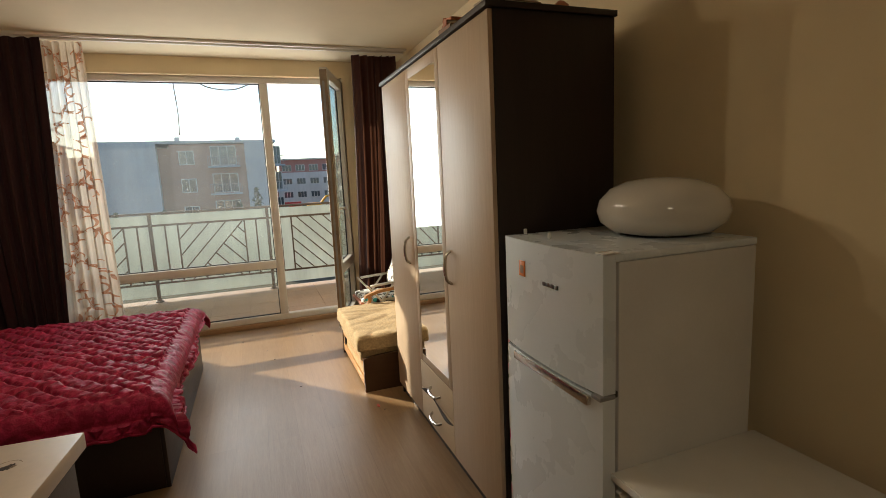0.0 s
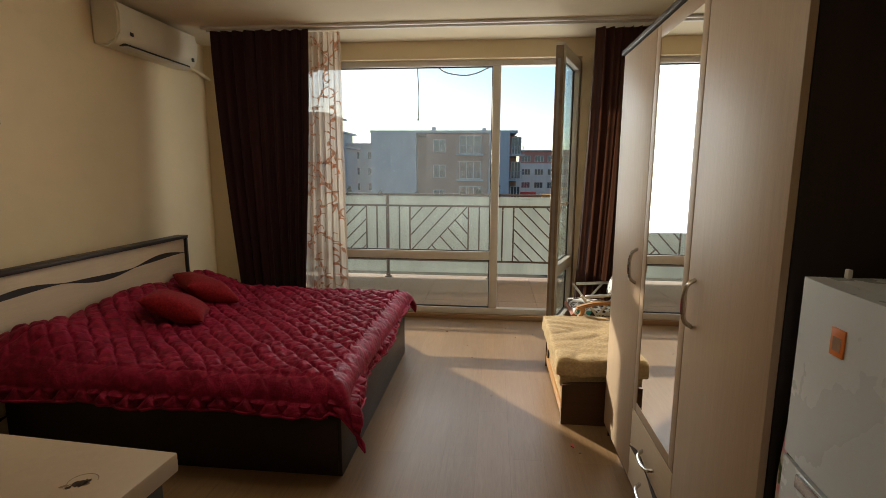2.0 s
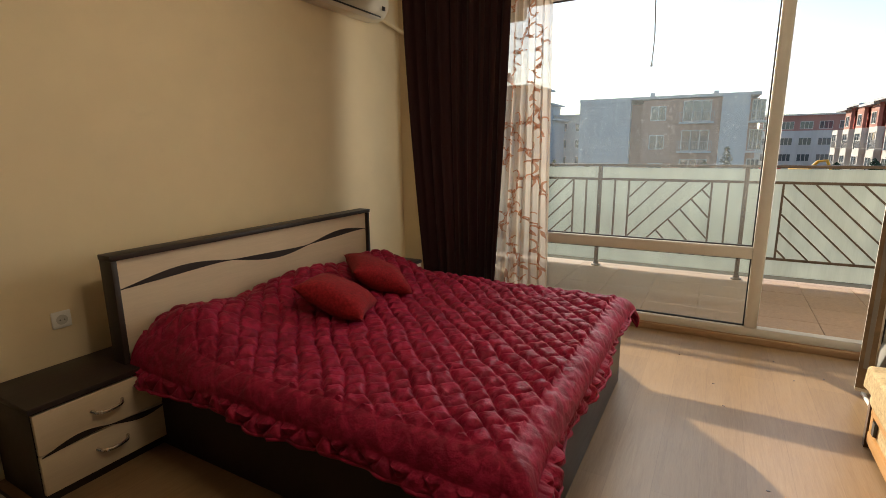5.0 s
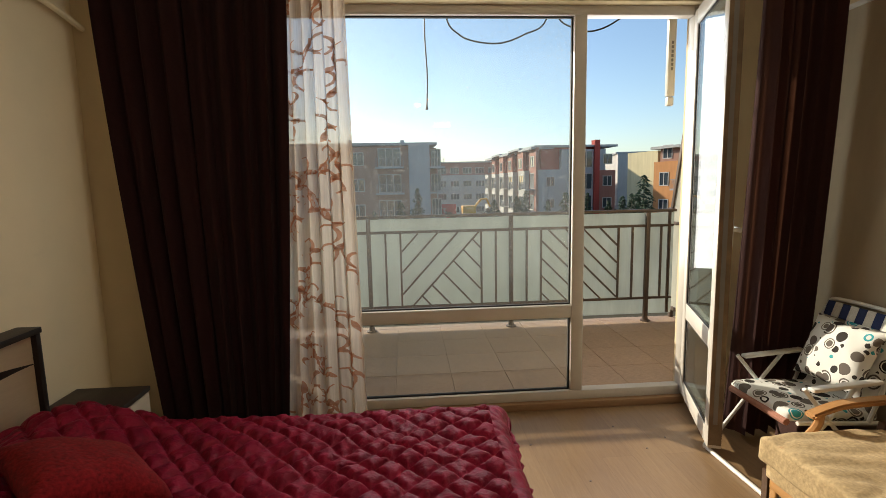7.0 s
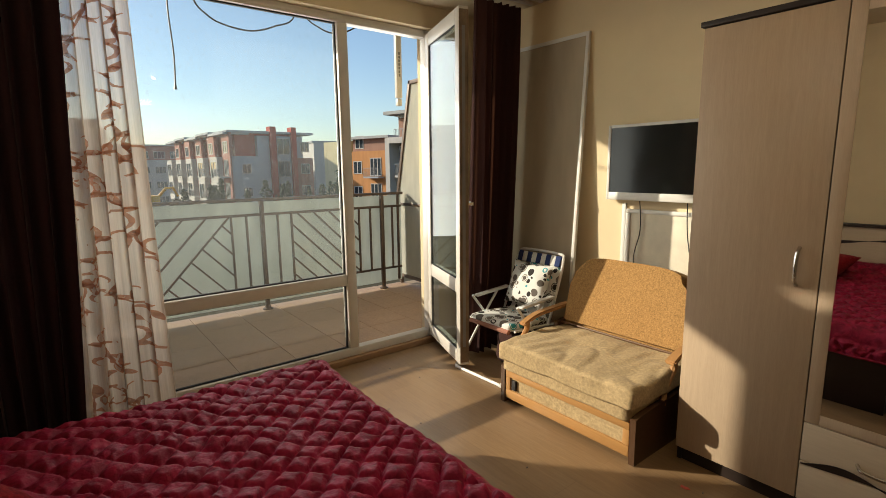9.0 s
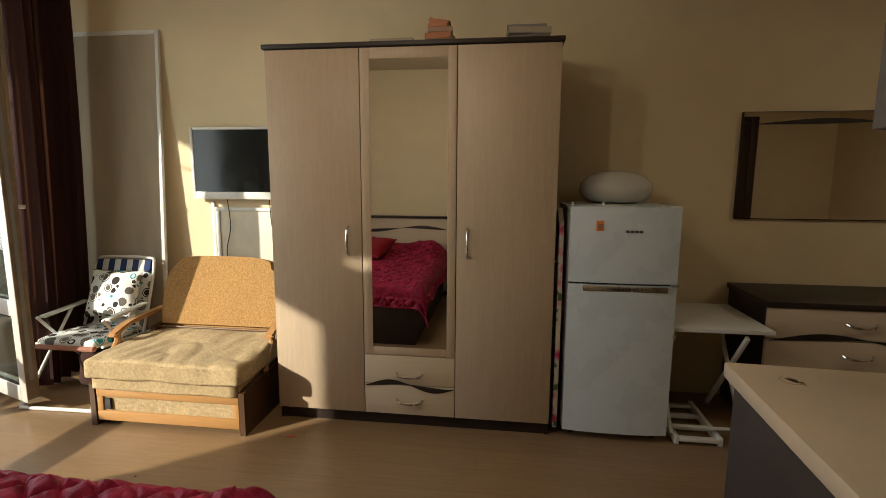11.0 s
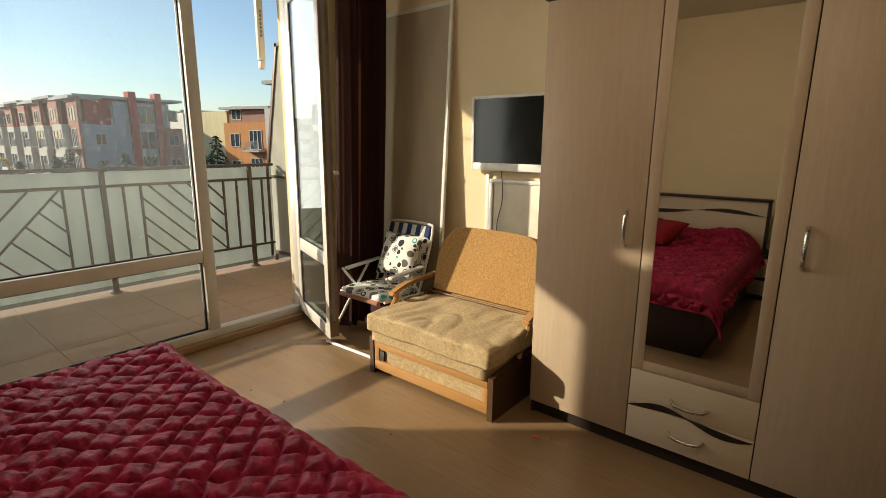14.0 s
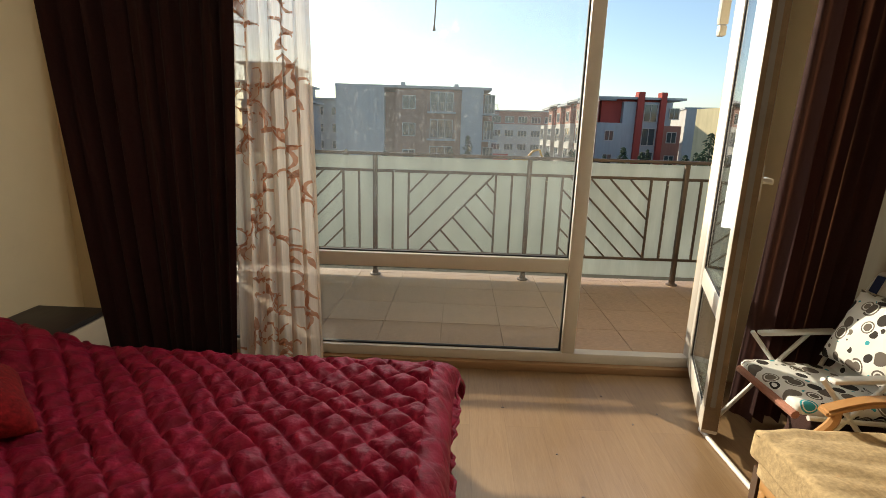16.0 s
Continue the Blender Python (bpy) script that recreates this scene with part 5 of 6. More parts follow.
wc = thing("wall_cabinet", (-0.6, 2.57, 1.46), "grey-brown kitchen wall cabinet hung on the wall", "cabinet")
part("carcass", block(XL, 0.549, 2.40, 2.722, 1.445, 2.12, 0.003), GREYCAB, wc)
for i in range(4):
    a = XL + 0.004 + i * 0.5465
    part("door", block(a, a + 0.5425, 2.724, 2.742, 1.447, 2.118, 0.002), GREYCAB, wc, "grey-brown cabinet door")
structure("kitchen_floor", block(XL, 0.10, 3.02, 3.76, 0.0, 0.004), KTILE, "beige kitchen floor tiles behind the worktop", "floor")
structure("floor_strip", block(XL, 0.10, 3.76, 3.772, 0.0, 0.006, 0.002), BLACK, "dark joint strip between tiles and vinyl", "trim")

# ---- ceiling lamp ----
cl = thing("ceiling_lamp", (0.36, 4.25, H), "bronze ceiling lamp with amber glass spot shades", "ceiling lamp")
part("ceiling_plate", lathe(bmesh.new(), [(0.0005, -0.0), (0.055, -0.0), (0.055, -0.018), (0.03, -0.03), (0.0005, -0.03)], (0.36, 4.22, H), 24), LAMPMETAL, cl)
part("bar", pipe(arc([(0.15, 4.12, 2.455), (0.27, 4.18, 2.425), (0.36, 4.22, 2.445), (0.46, 4.25, 2.425), (0.60, 4.30, 2.455)], 6), 0.007), LAMPMETAL, cl)
part("stem", pipe([(0.36, 4.22, H - 0.02), (0.36, 4.22, 2.445)], 0.008), LAMPMETAL, cl)
cone = [(0.016, 0.0), (0.02, -0.012), (0.03, -0.045), (0.044, -0.085), (0.0425, -0.085), (0.028, -0.044), (0.014, -0.008)]
for (x, y), tilt, lit in (((0.22, 4.15), (14, -12), True), ((0.36, 4.45), (-10, 4), True), ((0.52, 4.28), (6, 16), False)):
    hz = 2.385
    part("arm", pipe(arc([(0.36 + (x - 0.36) * 0.7, 4.22 + (y - 4.22) * 0.7, 2.465), (x, y, 2.475), (x, y, hz)], 4), 0.006), LAMPMETAL, cl)
    sh = part("shade", lathe(bmesh.new(), cone, (x, y, hz - 0.01), 24, pose(0, 0, 0, tilt[0], tilt[1], 0)), AMBER if lit else SMOKED, cl, "amber glass shade" if lit else "smoked glass shade", 60)
    part("holder", lathe(bmesh.new(), [(0.008, 0.02), (0.018, 0.0), (0.019, -0.02), (0.010, -0.022)], (x, y, hz), 16, pose(0, 0, 0, tilt[0], tilt[1], 0)), LAMPMETAL, cl)
    if lit:
        part("bulb", lathe(bmesh.new(), [(0.006, 0), (0.018, -0.02), (0.02, -0.035), (0.012, -0.05), (0.002, -0.055)], (x, y, hz - 0.03), 14, pose(0, 0, 0, tilt[0], tilt[1], 0)), BULB, sh, "glowing bulb")

# lamp added in the hall for fill light, never in view: a flat opal dish
hc = thing("hall_lamp", (0.75, 0.55, H), "flat round opal lamp added out of view to brighten the hall", "ceiling lamp")
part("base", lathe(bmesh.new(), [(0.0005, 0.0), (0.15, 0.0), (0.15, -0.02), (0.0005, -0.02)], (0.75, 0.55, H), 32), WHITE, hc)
part("dish", lathe(bmesh.new(), [(0.0005, -0.021), (0.165, -0.021), (0.165, -0.03), (0.14, -0.055), (0.08, -0.07), (0.0005, -0.073)], (0.75, 0.55, H), 32), BULB, hc, "glowing opal dish of the added fill lamp", 60)

# scraps on the floor
rs = random.Random(3)
for i, (x, y) in enumerate(((1.523, 4.667), (1.55, 4.60), (0.95, 5.85), (0.70, 6.45), (1.30, 6.35), (1.1, 5.2), (1.45, 6.45), (0.9, 6.1), (1.22, 6.6))):
    big = i == 0
    pts = [((0.022 if big else 0.007) * (0.6 + 0.6 * rs.random()) * math.cos(a), (0.010 if big else 0.004) * (0.6 + 0.6 * rs.random()) * math.sin(a)) for a in (2 * math.pi * k / 9 for k in range(9))]
    solid("paper_scrap" if big else "crumb", prism(bmesh.new(), pts, pose(x, y, 0.0, 0, 0, rs.uniform(0, 180)), 0.004 if big else 0.003), plain("red_scrap", (0.55, 0.10, 0.08), 0.7) if big else COVERS[1], "small pinkish scrap lying on the vinyl floor" if big else "dark crumb lying on the vinyl floor", "scrap", "scraps on the floor")

# ---- balcony ----
BX_L, BX_R, BY_F, BZ = -1.80, 2.76, 8.78, 0.02
structure("balcony_slab", block(BX_L, BX_R + 0.2, 7.06, BY_F, -0.22, BZ - 0.012), GROUT, "concrete balcony slab", "balcony")
structure("upper_balcony_slab", block(BX_L, BX_R + 0.2, 7.06, 8.62, 3.04, 3.2), RENDER, "underside of the balcony above", "balcony")
bm = bx(bmesh.new(), -6, XL - 0.2, 6.86, 7.06, -7, 6)
bx(bm, XR + 0.2, 7.0, 6.86, 7.06, -7, 6)
bx(bm, XL - 0.2, XR + 0.2, 6.86, 7.06, -7, -0.13)
bx(bm, XL - 0.2, XR + 0.2, 6.86, 7.06, H + 0.2, 6)
structure("own_facade", bm, RENDER, "ochre rendered outside wall of the house", "facade")

# unseen block, added to cut the top of the wardrobe's sun patch
structure("balcony_downstand", block(BX_L - 0.12, -1.15, 8.5, 8.62, 2.645, 3.04, 0.05, 3), RENDER, "unseen rendered block added to cut the sunlight reaching the wardrobe", "balcony")
# wall added out of view; its end sets the sun patch's right edge
structure("balcony_side_wall", block(BX_L - 0.12, BX_L, 7.06, 8.66, -0.22, 3.0), RENDER, "ochre rendered balcony side wall added out of view to cut the sunlight", "wall")
rail = thing("balcony_railing", (0.4, 8.62, 0), "brown metal balcony railing backed with frosted glass", "railing")
RY, SP, P0 = 8.62, 1.345, -0.293
RX1 = 2.62
part("top_rail", block(BX_L, RX1 + 0.06, RY - 0.022, RY + 0.022, 1.10, 1.128, 0.006), RAILMETAL, rail)
part("second_rail", block(BX_L, RX1 + 0.04, RY - 0.012, RY + 0.012, 0.955, 0.98, 0.003), RAILMETAL, rail)
part("bottom_rail", block(BX_L, RX1 + 0.04, RY - 0.012, RY + 0.012, 0.24, 0.262, 0.003), RAILMETAL, rail)
for k in range(-1, 3):
    x = P0 + SP * k
    po = part("post", block(x - 0.019, x + 0.019, RY - 0.03, RY + 0.008, BZ + 0.02, 1.10, 0.003), RAILMETAL, rail)
    part("base_flange", lathe(bmesh.new(), [(0.05, 0), (0.048, 0.012), (0.03, 0.02), (0.024, 0.05)], (x, RY - 0.01, BZ), 18), RAILMETAL, po)


def bar(a, b, w=0.009, y=RY):
    """A flat bar between two points of the railing's plane."""
    a, b = Vector((a[0], y, a[1])), Vector((b[0], y, b[1]))
    d = (b - a)
    ang = math.atan2(d.z, d.x)
    o = part("bar", bx(bmesh.new(), -d.length / 2, d.length / 2, -0.009, 0.009, -w, w), RAILMETAL, rail, "", 0)
    o.matrix_basis = Matrix.Translation((a + b) / 2) @ Matrix.Rotation(-ang, 4, "Y")


Z0, Z1 = 0.262, 0.955
for k in range(-1, 2):
    x = P0 + SP * k
    for dx in (0.155, 0.295, 1.06, 1.20):
        bar((x + dx, Z0), (x + dx, Z1))
    s0, s1 = x + 0.304, x + 1.051
    W, Hh = s1 - s0, Z1 - Z0
    lines = []
    if k % 2 == 1:  # the outer bays have parallel slants
        for i in range(8):
            zr = Hh - 0.171 * (i + 1)  # height at the bay's right bar
            if k > 0:
                run0, run1 = max(0.0, -zr), min(W, Hh - zr)
                ends = (s1 - run0, zr + run0), (s1 - run1, zr + run1)
            else:
                zr = Hh + 0.513 - 0.171 * i
                run0, run1 = max(0.0, zr - Hh), min(W, zr)
                ends = (s1 - run0, zr - run0), (s1 - run1, zr - run1)
            if run1 - run0 > 0.05:
                bar((ends[0][0], Z0 + ends[0][1]), (ends[1][0], Z0 + ends[1][1]), 0.0075, RY + 0.004)
        continue
    m0, m1 = (0.10, 0.0), (W * 0.985, Hh)
    lines.append((m0, m1))
    slope = (m1[1] - m0[1]) / (m1[0] - m0[0])
    for z in (0.11, 0.32, 0.52):
        run = (Hh - z) / slope
        lines.append(((0.0, z), (run, Hh)))
    for f in (0.9, 0.76, 0.61, 0.45, 0.28, 0.13):
        px, pz = m0[0] + (m1[0] - m0[0]) * f, m0[1] + (m1[1] - m0[1]) * f
        t = min((W - px), pz / slope)
        lines.append(((px, pz), (px + t, pz - t * slope)))
    for a, b in lines:
        bar((s0 + a[0], Z0 + a[1]), (s0 + b[0], Z0 + b[1]), 0.0075, RY + 0.004)
bar((2.54, Z0), (2.54, Z1))
bar((RX1, 0.1), (RX1, 1.1), 0.012)
for k in range(-1, 2):
    x = P0 + SP * k
    g = part("glass_panel", block(max(BX_L, x + 0.001), x + SP - 0.001, RY + 0.03, RY + 0.038, 0.085, 1.09), FROST, rail, "frosted glass panel", 0)
    for i in range(2):
        for zz in (0.30, 0.6, 0.92):
            part("clamp", lathe(bmesh.new(), [(0.006, 0), (0.006, 0.005)], (x + 0.155 + 1.045 * i, RY - 0.012, zz), 8, Matrix.Rotation(radians(90), 4, "X")), CHROME, g) if x + 0.1 > BX_L else None
part("glass_panel", block(P0 + 2 * SP + 0.001, RX1 + 0.06, RY + 0.03, RY + 0.038, 0.085, 1.09), FROST, rail, "frosted glass panel", 0)

pt = thing("balcony_partition", (2.72, 8.0, 0), "frosted glass balcony partition in a brown frame", "partition")
edge = [(8.80, 0.12), (8.775, 0.98), (8.46, 2.33), (7.07, 2.33), (7.07, 0.12)]
MX = Matrix(((0, 0, 1, 2.716), (1, 0, 0, 0), (0, 1, 0, 0), (0, 0, 0, 1)))
part("glass", prism(bmesh.new(), edge, MX, 0.008), thin_sheet("partition_glass", (0.60, 0.60, 0.53), 0.05, 0.4, 0.1, 0.4), pt, "frosted glass sheet", 0)
for a, b in zip(edge, edge[1:] + edge[:1]):
    va, vb = Vector((2.72, *a)), Vector((2.72, *b))
    d = vb - va
    o = part("frame_bar", bx(bmesh.new(), -0.02, 0.02, -d.length / 2 - 0.018, d.length / 2 + 0.018, -0.02, 0.02, 0.003), RAILMETAL, pt)
    o.matrix_basis = Matrix.Translation((va + vb) / 2) @ Matrix.Rotation(math.atan2(d.z, d.y), 4, "X")
part("cross_bar", block(2.70, 2.74, 7.09, 8.76, 0.965, 0.995, 0.003), RAILMETAL, pt)
for y in (8.72, 7.2):
    part("foot", block(2.70, 2.74, y - 0.02, y + 0.02, BZ, 0.11, 0.003), RAILMETAL, pt)

# hanging cords and the awning arm under the balcony above
solid("hanging_cord", tube(bmesh.new(), arc([(0.25, 7.77, 3.045), (0.247, 7.77, 2.75), (0.24, 7.77, 2.5), (0.252, 7.77, 2.2), (0.243, 7.77, 1.96)]), [0.0055] * 24 + [0.012], 6), BLACK, "black cord hanging from the balcony above", "cord")
solid("slack_cable", pipe(arc([(0.36, 7.77, 3.045), (0.40, 7.77, 2.62), (0.49, 7.77, 2.498), (0.61, 7.77, 2.447), (0.80, 7.77, 2.434), (0.98, 7.77, 2.495), (1.15, 7.77, 2.61), (1.19, 7.77, 3.045)]), 0.006, 6), BLACK, "black cable sagging under the balcony above", "cable")
solid("cable_loop", pipe(arc([(1.19, 7.77, 3.045), (1.22, 7.77, 2.65), (1.36, 7.77, 2.54), (1.50, 7.77, 2.52), (1.66, 7.77, 2.58), (1.78, 7.77, 2.70), (1.80, 7.77, 3.045)]), 0.006, 6), BLACK, "black cable sagging under the balcony above", "cable")
aw = thing("awning_arm", (2.115, 7.77, 3.0), "white folded awning arm hanging down", "awning")
part("arm", block(2.085, 2.145, 7.75, 7.79, 2.04, 3.042, 0.006), WHITE, aw)
part("end_cap", block(2.09, 2.14, 7.745, 7.795, 1.968, 2.035, 0.012), WHITE, aw)
for i in range(7):
    part("marking", block(2.107, 2.123, 7.747, 7.75, 2.23 + 0.032 * i, 2.252 + 0.032 * i), GREYPLASTIC, aw, "faint grey printed bar", 0)

# ---- outside: ground, houses, trees ----
GZ = -6.3
GRASS = Mat("winter_ground", 0.95, spec=0.1)
GRASS.color(GRASS.mix(0.5, GRASS.ramp(GRASS.noise(GRASS.coord(), 0.06, 6), ((0.35, (0.055, 0.055, 0.03)), (0.65, (0.12, 0.10, 0.07)))), GRASS.ramp(GRASS.noise(GRASS.coord(), 1.5, 6), ((0.3, (0.05, 0.05, 0.025)), (0.7, (0.13, 0.11, 0.08))))))
structure("ground", bx(bmesh.new(), -1500, 1500, -300, 2500, GZ - 0.5, GZ), GRASS.m, "winter ground of grass and paving between the houses", "ground")

F_GREY = facade("grey_render", (0.40, 0.42, 0.44))
F_BROWN = facade("brown_render", (0.34, 0.20, 0.15))
F_BEIGE = facade("beige_render", (0.40, 0.40, 0.39))
F_WHITE = facade("white_render", (0.50, 0.48, 0.45))
F_RED = facade("red_render", (0.37, 0.075, 0.06))
F_ROSE = facade("rose_render", (0.36, 0.18, 0.145))
F_ORANGE = facade("orange_render", (0.52, 0.25, 0.10))
F_PALE = facade("pale_grey_render", (0.40, 0.42, 0.44))
WINGLASS = Mat("house_glass", 0.08, spec=0.7).color((0.05, 0.065, 0.075)).m
RAILGREY = plain("house_rail", (0.25, 0.26, 0.27), 0.5, 0.3)


def house(name, at, turn, label, group="houses across the courtyard"):
    h = thing(name, (at[0], at[1], GZ), label, "house", group)
    m = pose(at[0], at[1], GZ, 0, 0, turn)
    return h, m


def piece(h, m, name, q, mat, label="", parent=None):
    """A block in the house's own axes: x along the front, y into the house, z up from the ground."""
    bm = block(*q)
    bm.transform(m)
    return part(name, bm, mat, parent or h, label, 0)


def house_window(h, m, x, z, w=1.5, hh=1.5, y=0.0, sash=2):
    t = 0.09
    f = piece(h, m, "window", (x + 0.02, x + w - 0.02, y - 0.012, y + 0.01, z + 0.02, z + hh - 0.02), WINGLASS)
    for q in [(x, x + w, z, z + t), (x, x + w, z + hh - t, z + hh)] + [(x + (w - t) * i / sash, x + (w - t) * i / sash + t, z + t, z + hh - t) for i in range(sash + 1)]:
        piece(h, m, "frame_bar", (q[0], q[1], y - 0.06, y + 0.02, q[2], q[3]), F_WHITE, "", f)


def house_balcony(h, m, x, z, w=2.4, y=0.0, deep=1.1, mat=None):
    b = piece(h, m, "balcony", (x, x + w, y - deep, y, z - 0.18, z), mat or F_PALE)
    bm = bmesh.new()
    bx(bm, x, x + w, y - deep, y - deep + 0.05, z + 0.95, z + 1.0)
    k = int(w / 0.16)
    for i in range(k + 1):
        bx(bm, x + (w - 0.03) * i / k, x + (w - 0.03) * i / k + 0.03, y - deep, y - deep + 0.03, z, z + 0.95)
    bm.transform(m)
    tagged(part("balcony_rail", bm, RAILGREY, b, "", 0), kind="stuff")
    house_window(h, m, x + 0.3, z + 0.05, w - 0.6, 2.1, y, 3)


def roof_slab(h, m, x0, x1, y0, y1, z, mat, over=0.45):
    piece(h, m, "roof", (x0 - over, x1 + over, y0 - over, y1 + over, z, z + 0.28), mat)


ST = 2.95
# grey and brown block opposite
h, m = house("apartment_house", (-13.6, 61), 2, "grey and brown four-storey apartment house with small balconies")
top = ST * 4 + 0.5
piece(h, m, "wall", (0, 5.4, 0, 12, 0, top), F_GREY)
piece(h, m, "wall", (5.4, 6.6, 1.2, 12, 0, top - 0.4), F_BROWN)
piece(h, m, "wall", (6.6, 14.0, 0.3, 12, 0, top - 0.1), F_BROWN)
piece(h, m, "wall", (14.0, 16.4, 0, 12, 0, top), F_GREY)
piece(h, m, "wall", (16.4, 17.4, 2.5, 12, 0, top - 0.2), F_BROWN)
roof_slab(h, m, 0.2, 17.0, 0.4, 11.6, top, F_PALE, 0.3)
piece(h, m, "chimney", (6.9, 7.4, 4, 4.5, top + 0.28, top + 1.0), F_PALE)
piece(h, m, "chimney", (13.2, 13.7, 4, 4.5, top + 0.28, top + 0.9), F_PALE)
for s in range(4):
    z = s * ST + 0.9
    house_window(h, m, 7.4, z + 0.3, 1.5, 1.5, 0.3)
    house_balcony(h, m, 10.2, z + 0.1, 3.2, 0.3, 0.9)
    house_balcony(h, m, 16.45, z + 0.1, 1.8, 2.5, 1.8)

# further beige house on the left
h, m = house("apartment_house", (-27, 96), 0, "beige rendered apartment house further off")
piece(h, m, "wall", (0, 9.5, 0, 10, 0, ST * 4 + 1.0), F_BEIGE)
roof_slab(h, m, 0, 9.5, 0, 10, ST * 4 + 1.0, F_PALE)
for s in range(4):
    for x in (1.0, 4.0, 7.0):
        house_window(h, m, x, s * ST + 1.2)
h, m = house("apartment_house", (-36, 88), 0, "pale apartment house with stepped top storeys")
piece(h, m, "wall", (0, 11, 0, 12, 0, ST * 4), F_PALE)
piece(h, m, "wall", (0, 9, 1, 12, ST * 4, ST * 5), F_PALE)
piece(h, m, "wall", (0, 7, 2, 12, ST * 5, ST * 6), F_PALE)
for zz, xx in ((ST * 4, 11), (ST * 5, 9), (ST * 6, 7)):
    roof_slab(h, m, 0, xx, 1, 12, zz, F_PALE, 0.7)
for s in range(6):
    for x in (1.0, 4.2, 7.4)[: 3 if s < 4 else 2 if s < 5 else 1]:
        house_balcony(h, m, x, s * ST + 0.9, 2.6, 0.0 if s < 4 else 1.0 + (s == 5), 1.0)

# long low white house in the middle distance
h, m = house("apartment_house", (6.0, 118), -3, "long white apartment house with a red upper storey")
piece(h, m, "wall", (0, 19, 0, 12, 0, ST * 3 + 1), F_WHITE)
piece(h, m, "wall", (0.6, 15.5, 0.5, 12, ST * 3 + 1, ST * 4 + 0.8), F_ROSE)
roof_slab(h, m, 0.6, 15.5, 0.5, 12, ST * 4 + 0.8, F_WHITE)
for s in range(4):
    for i in range(5):
        house_window(h, m, 1.2 + 2.9 * i, s * ST + 1.3, 2.0, 1.4, 0.0 if s < 3 else 0.5, 3)

# red and white house, seen on its corner
h, m = house("apartment_house", (17.6, 70), 2, "red and white four-storey apartment house with framed balconies")
T4 = ST * 4 + 0.6
piece(h, m, "wall", (0, 3.4, 0, 32, 0, ST * 3 + 0.6), F_PALE)
piece(h, m, "wall", (3.4, 9.6, 0.2, 32, 0, T4 - 0.3), F_PALE)
piece(h, m, "pilaster", (5.0, 5.8, -0.25, 1, 0, T4 + 0.9), F_RED)
piece(h, m, "pilaster", (7.9, 8.6, -0.25, 1, 0, T4 + 0.9), F_RED)
piece(h, m, "wall", (0.8, 9.2, 1.0, 32, ST * 3 + 0.6, T4), F_RED)
piece(h, m, "wall", (8.6, 11.0, 0.1, 32, 0, ST * 3 + 0.4), F_ROSE)
roof_slab(h, m, 0.2, 10.6, 0.6, 32, T4, F_PALE, 0.6)
for s in range(4):
    house_window(h, m, 6.0, s * ST + 0.8, 1.75, 2.2, 0.2, 2)
    house_window(h, m, 9.2, s * ST + 1.2, 1.3, 1.4, 0.1)
    if s < 3:
        house_window(h, m, 1.2, s * ST + 1.3, 1.2, 1.3, 0.0)
# its long side towards the west: white frames between rose bays
ms = m @ pose(0, 32, 0, 0, 0, -90)
for i in range(5):
    a = 0.0 + 6.4 * i
    piece(h, ms, "wall", (a, a + 3.2, -0.9, 0.2, 0, T4 - ST), F_WHITE)
    piece(h, ms, "wall", (a + 3.2, a + 6.4, -0.2, 0.2, 0, T4), F_ROSE)
    roof_slab(h, ms, a, a + 5.8, -0.4, 2.0, T4 - 0.2 + 0.3 * (i % 2), F_PALE, 0.4)
    for s in range(3):
        house_window(h, ms, a + 0.4, s * ST + 0.75, 2.4, 2.2, -0.9, 2)
        house_balcony(h, ms, a + 3.7, s * ST + 1.0, 2.2, -0.2, 1.3, F_WHITE)
    house_window(h, ms, a + 3.9, 3 * ST + 1.0, 1.8, 1.5, -0.2)

# grey houses behind
h, m = house("apartment_house", (36.5, 88), -12, "grey apartment house with a brown stair bay")
piece(h, m, "wall", (0, 5.6, 0, 12, 0, ST * 4 + 0.6), F_WHITE)
piece(h, m, "wall", (5.6, 8.4, 1.4, 12, 0, ST * 4 + 0.3), F_BROWN)
piece(h, m, "wall", (8.4, 13, 0, 12, 0, ST * 4 + 0.5), F_BEIGE)
roof_slab(h, m, 0, 13, 0.2, 12, ST * 4 + 0.6, F_PALE, 0.3)
for s in range(4):
    house_balcony(h, m, 5.8, s * ST + 0.9, 2.3, 1.4, 1.0)
    house_window(h, m, 9.6, s * ST + 1.2, 1.6, 1.5, 0.0)

# orange house on the right
h, m = house("apartment_house", (28.0, 58.7), -75, "orange and beige apartment house with balconies")
piece(h, m, "wall", (0, 6.5, 0, 12, 0, ST * 3 + 0.9), F_ORANGE)
piece(h, m, "wall", (0.5, 6.0, 0.4, 12, ST * 3 + 0.9, ST * 3 + 2.3), F_BROWN)
piece(h, m, "wall", (-5.0, 0, 0.5, 12, 0, ST * 3 + 2.2), facade("cream_render", (0.66, 0.58, 0.36)), "cream rendered wall")
roof_slab(h, m, 0.2, 6.2, 0.4, 12, ST * 3 + 2.3, F_BEIGE, 0.6)
for s in range(4):
    house_window(h, m, 0.9, s * ST + 1.2, 1.4, 1.5, 0.0 if s < 3 else 0.4)
    if s < 3:
        house_balcony(h, m, 3.4, s * ST + 0.9, 2.4, 0.0, 0.9)
h, m = house("apartment_house", (23.5, 41.7), -75, "brown apartment house with a white frame and balconies")
T5 = ST * 4 + 0.5
piece(h, m, "wall", (0.4, 8, 0.5, 10, 0, T5), F_BROWN)
piece(h, m, "frame", (0, 0.5, -0.9, 0.8, 0, T5 - ST + 0.5), F_WHITE)
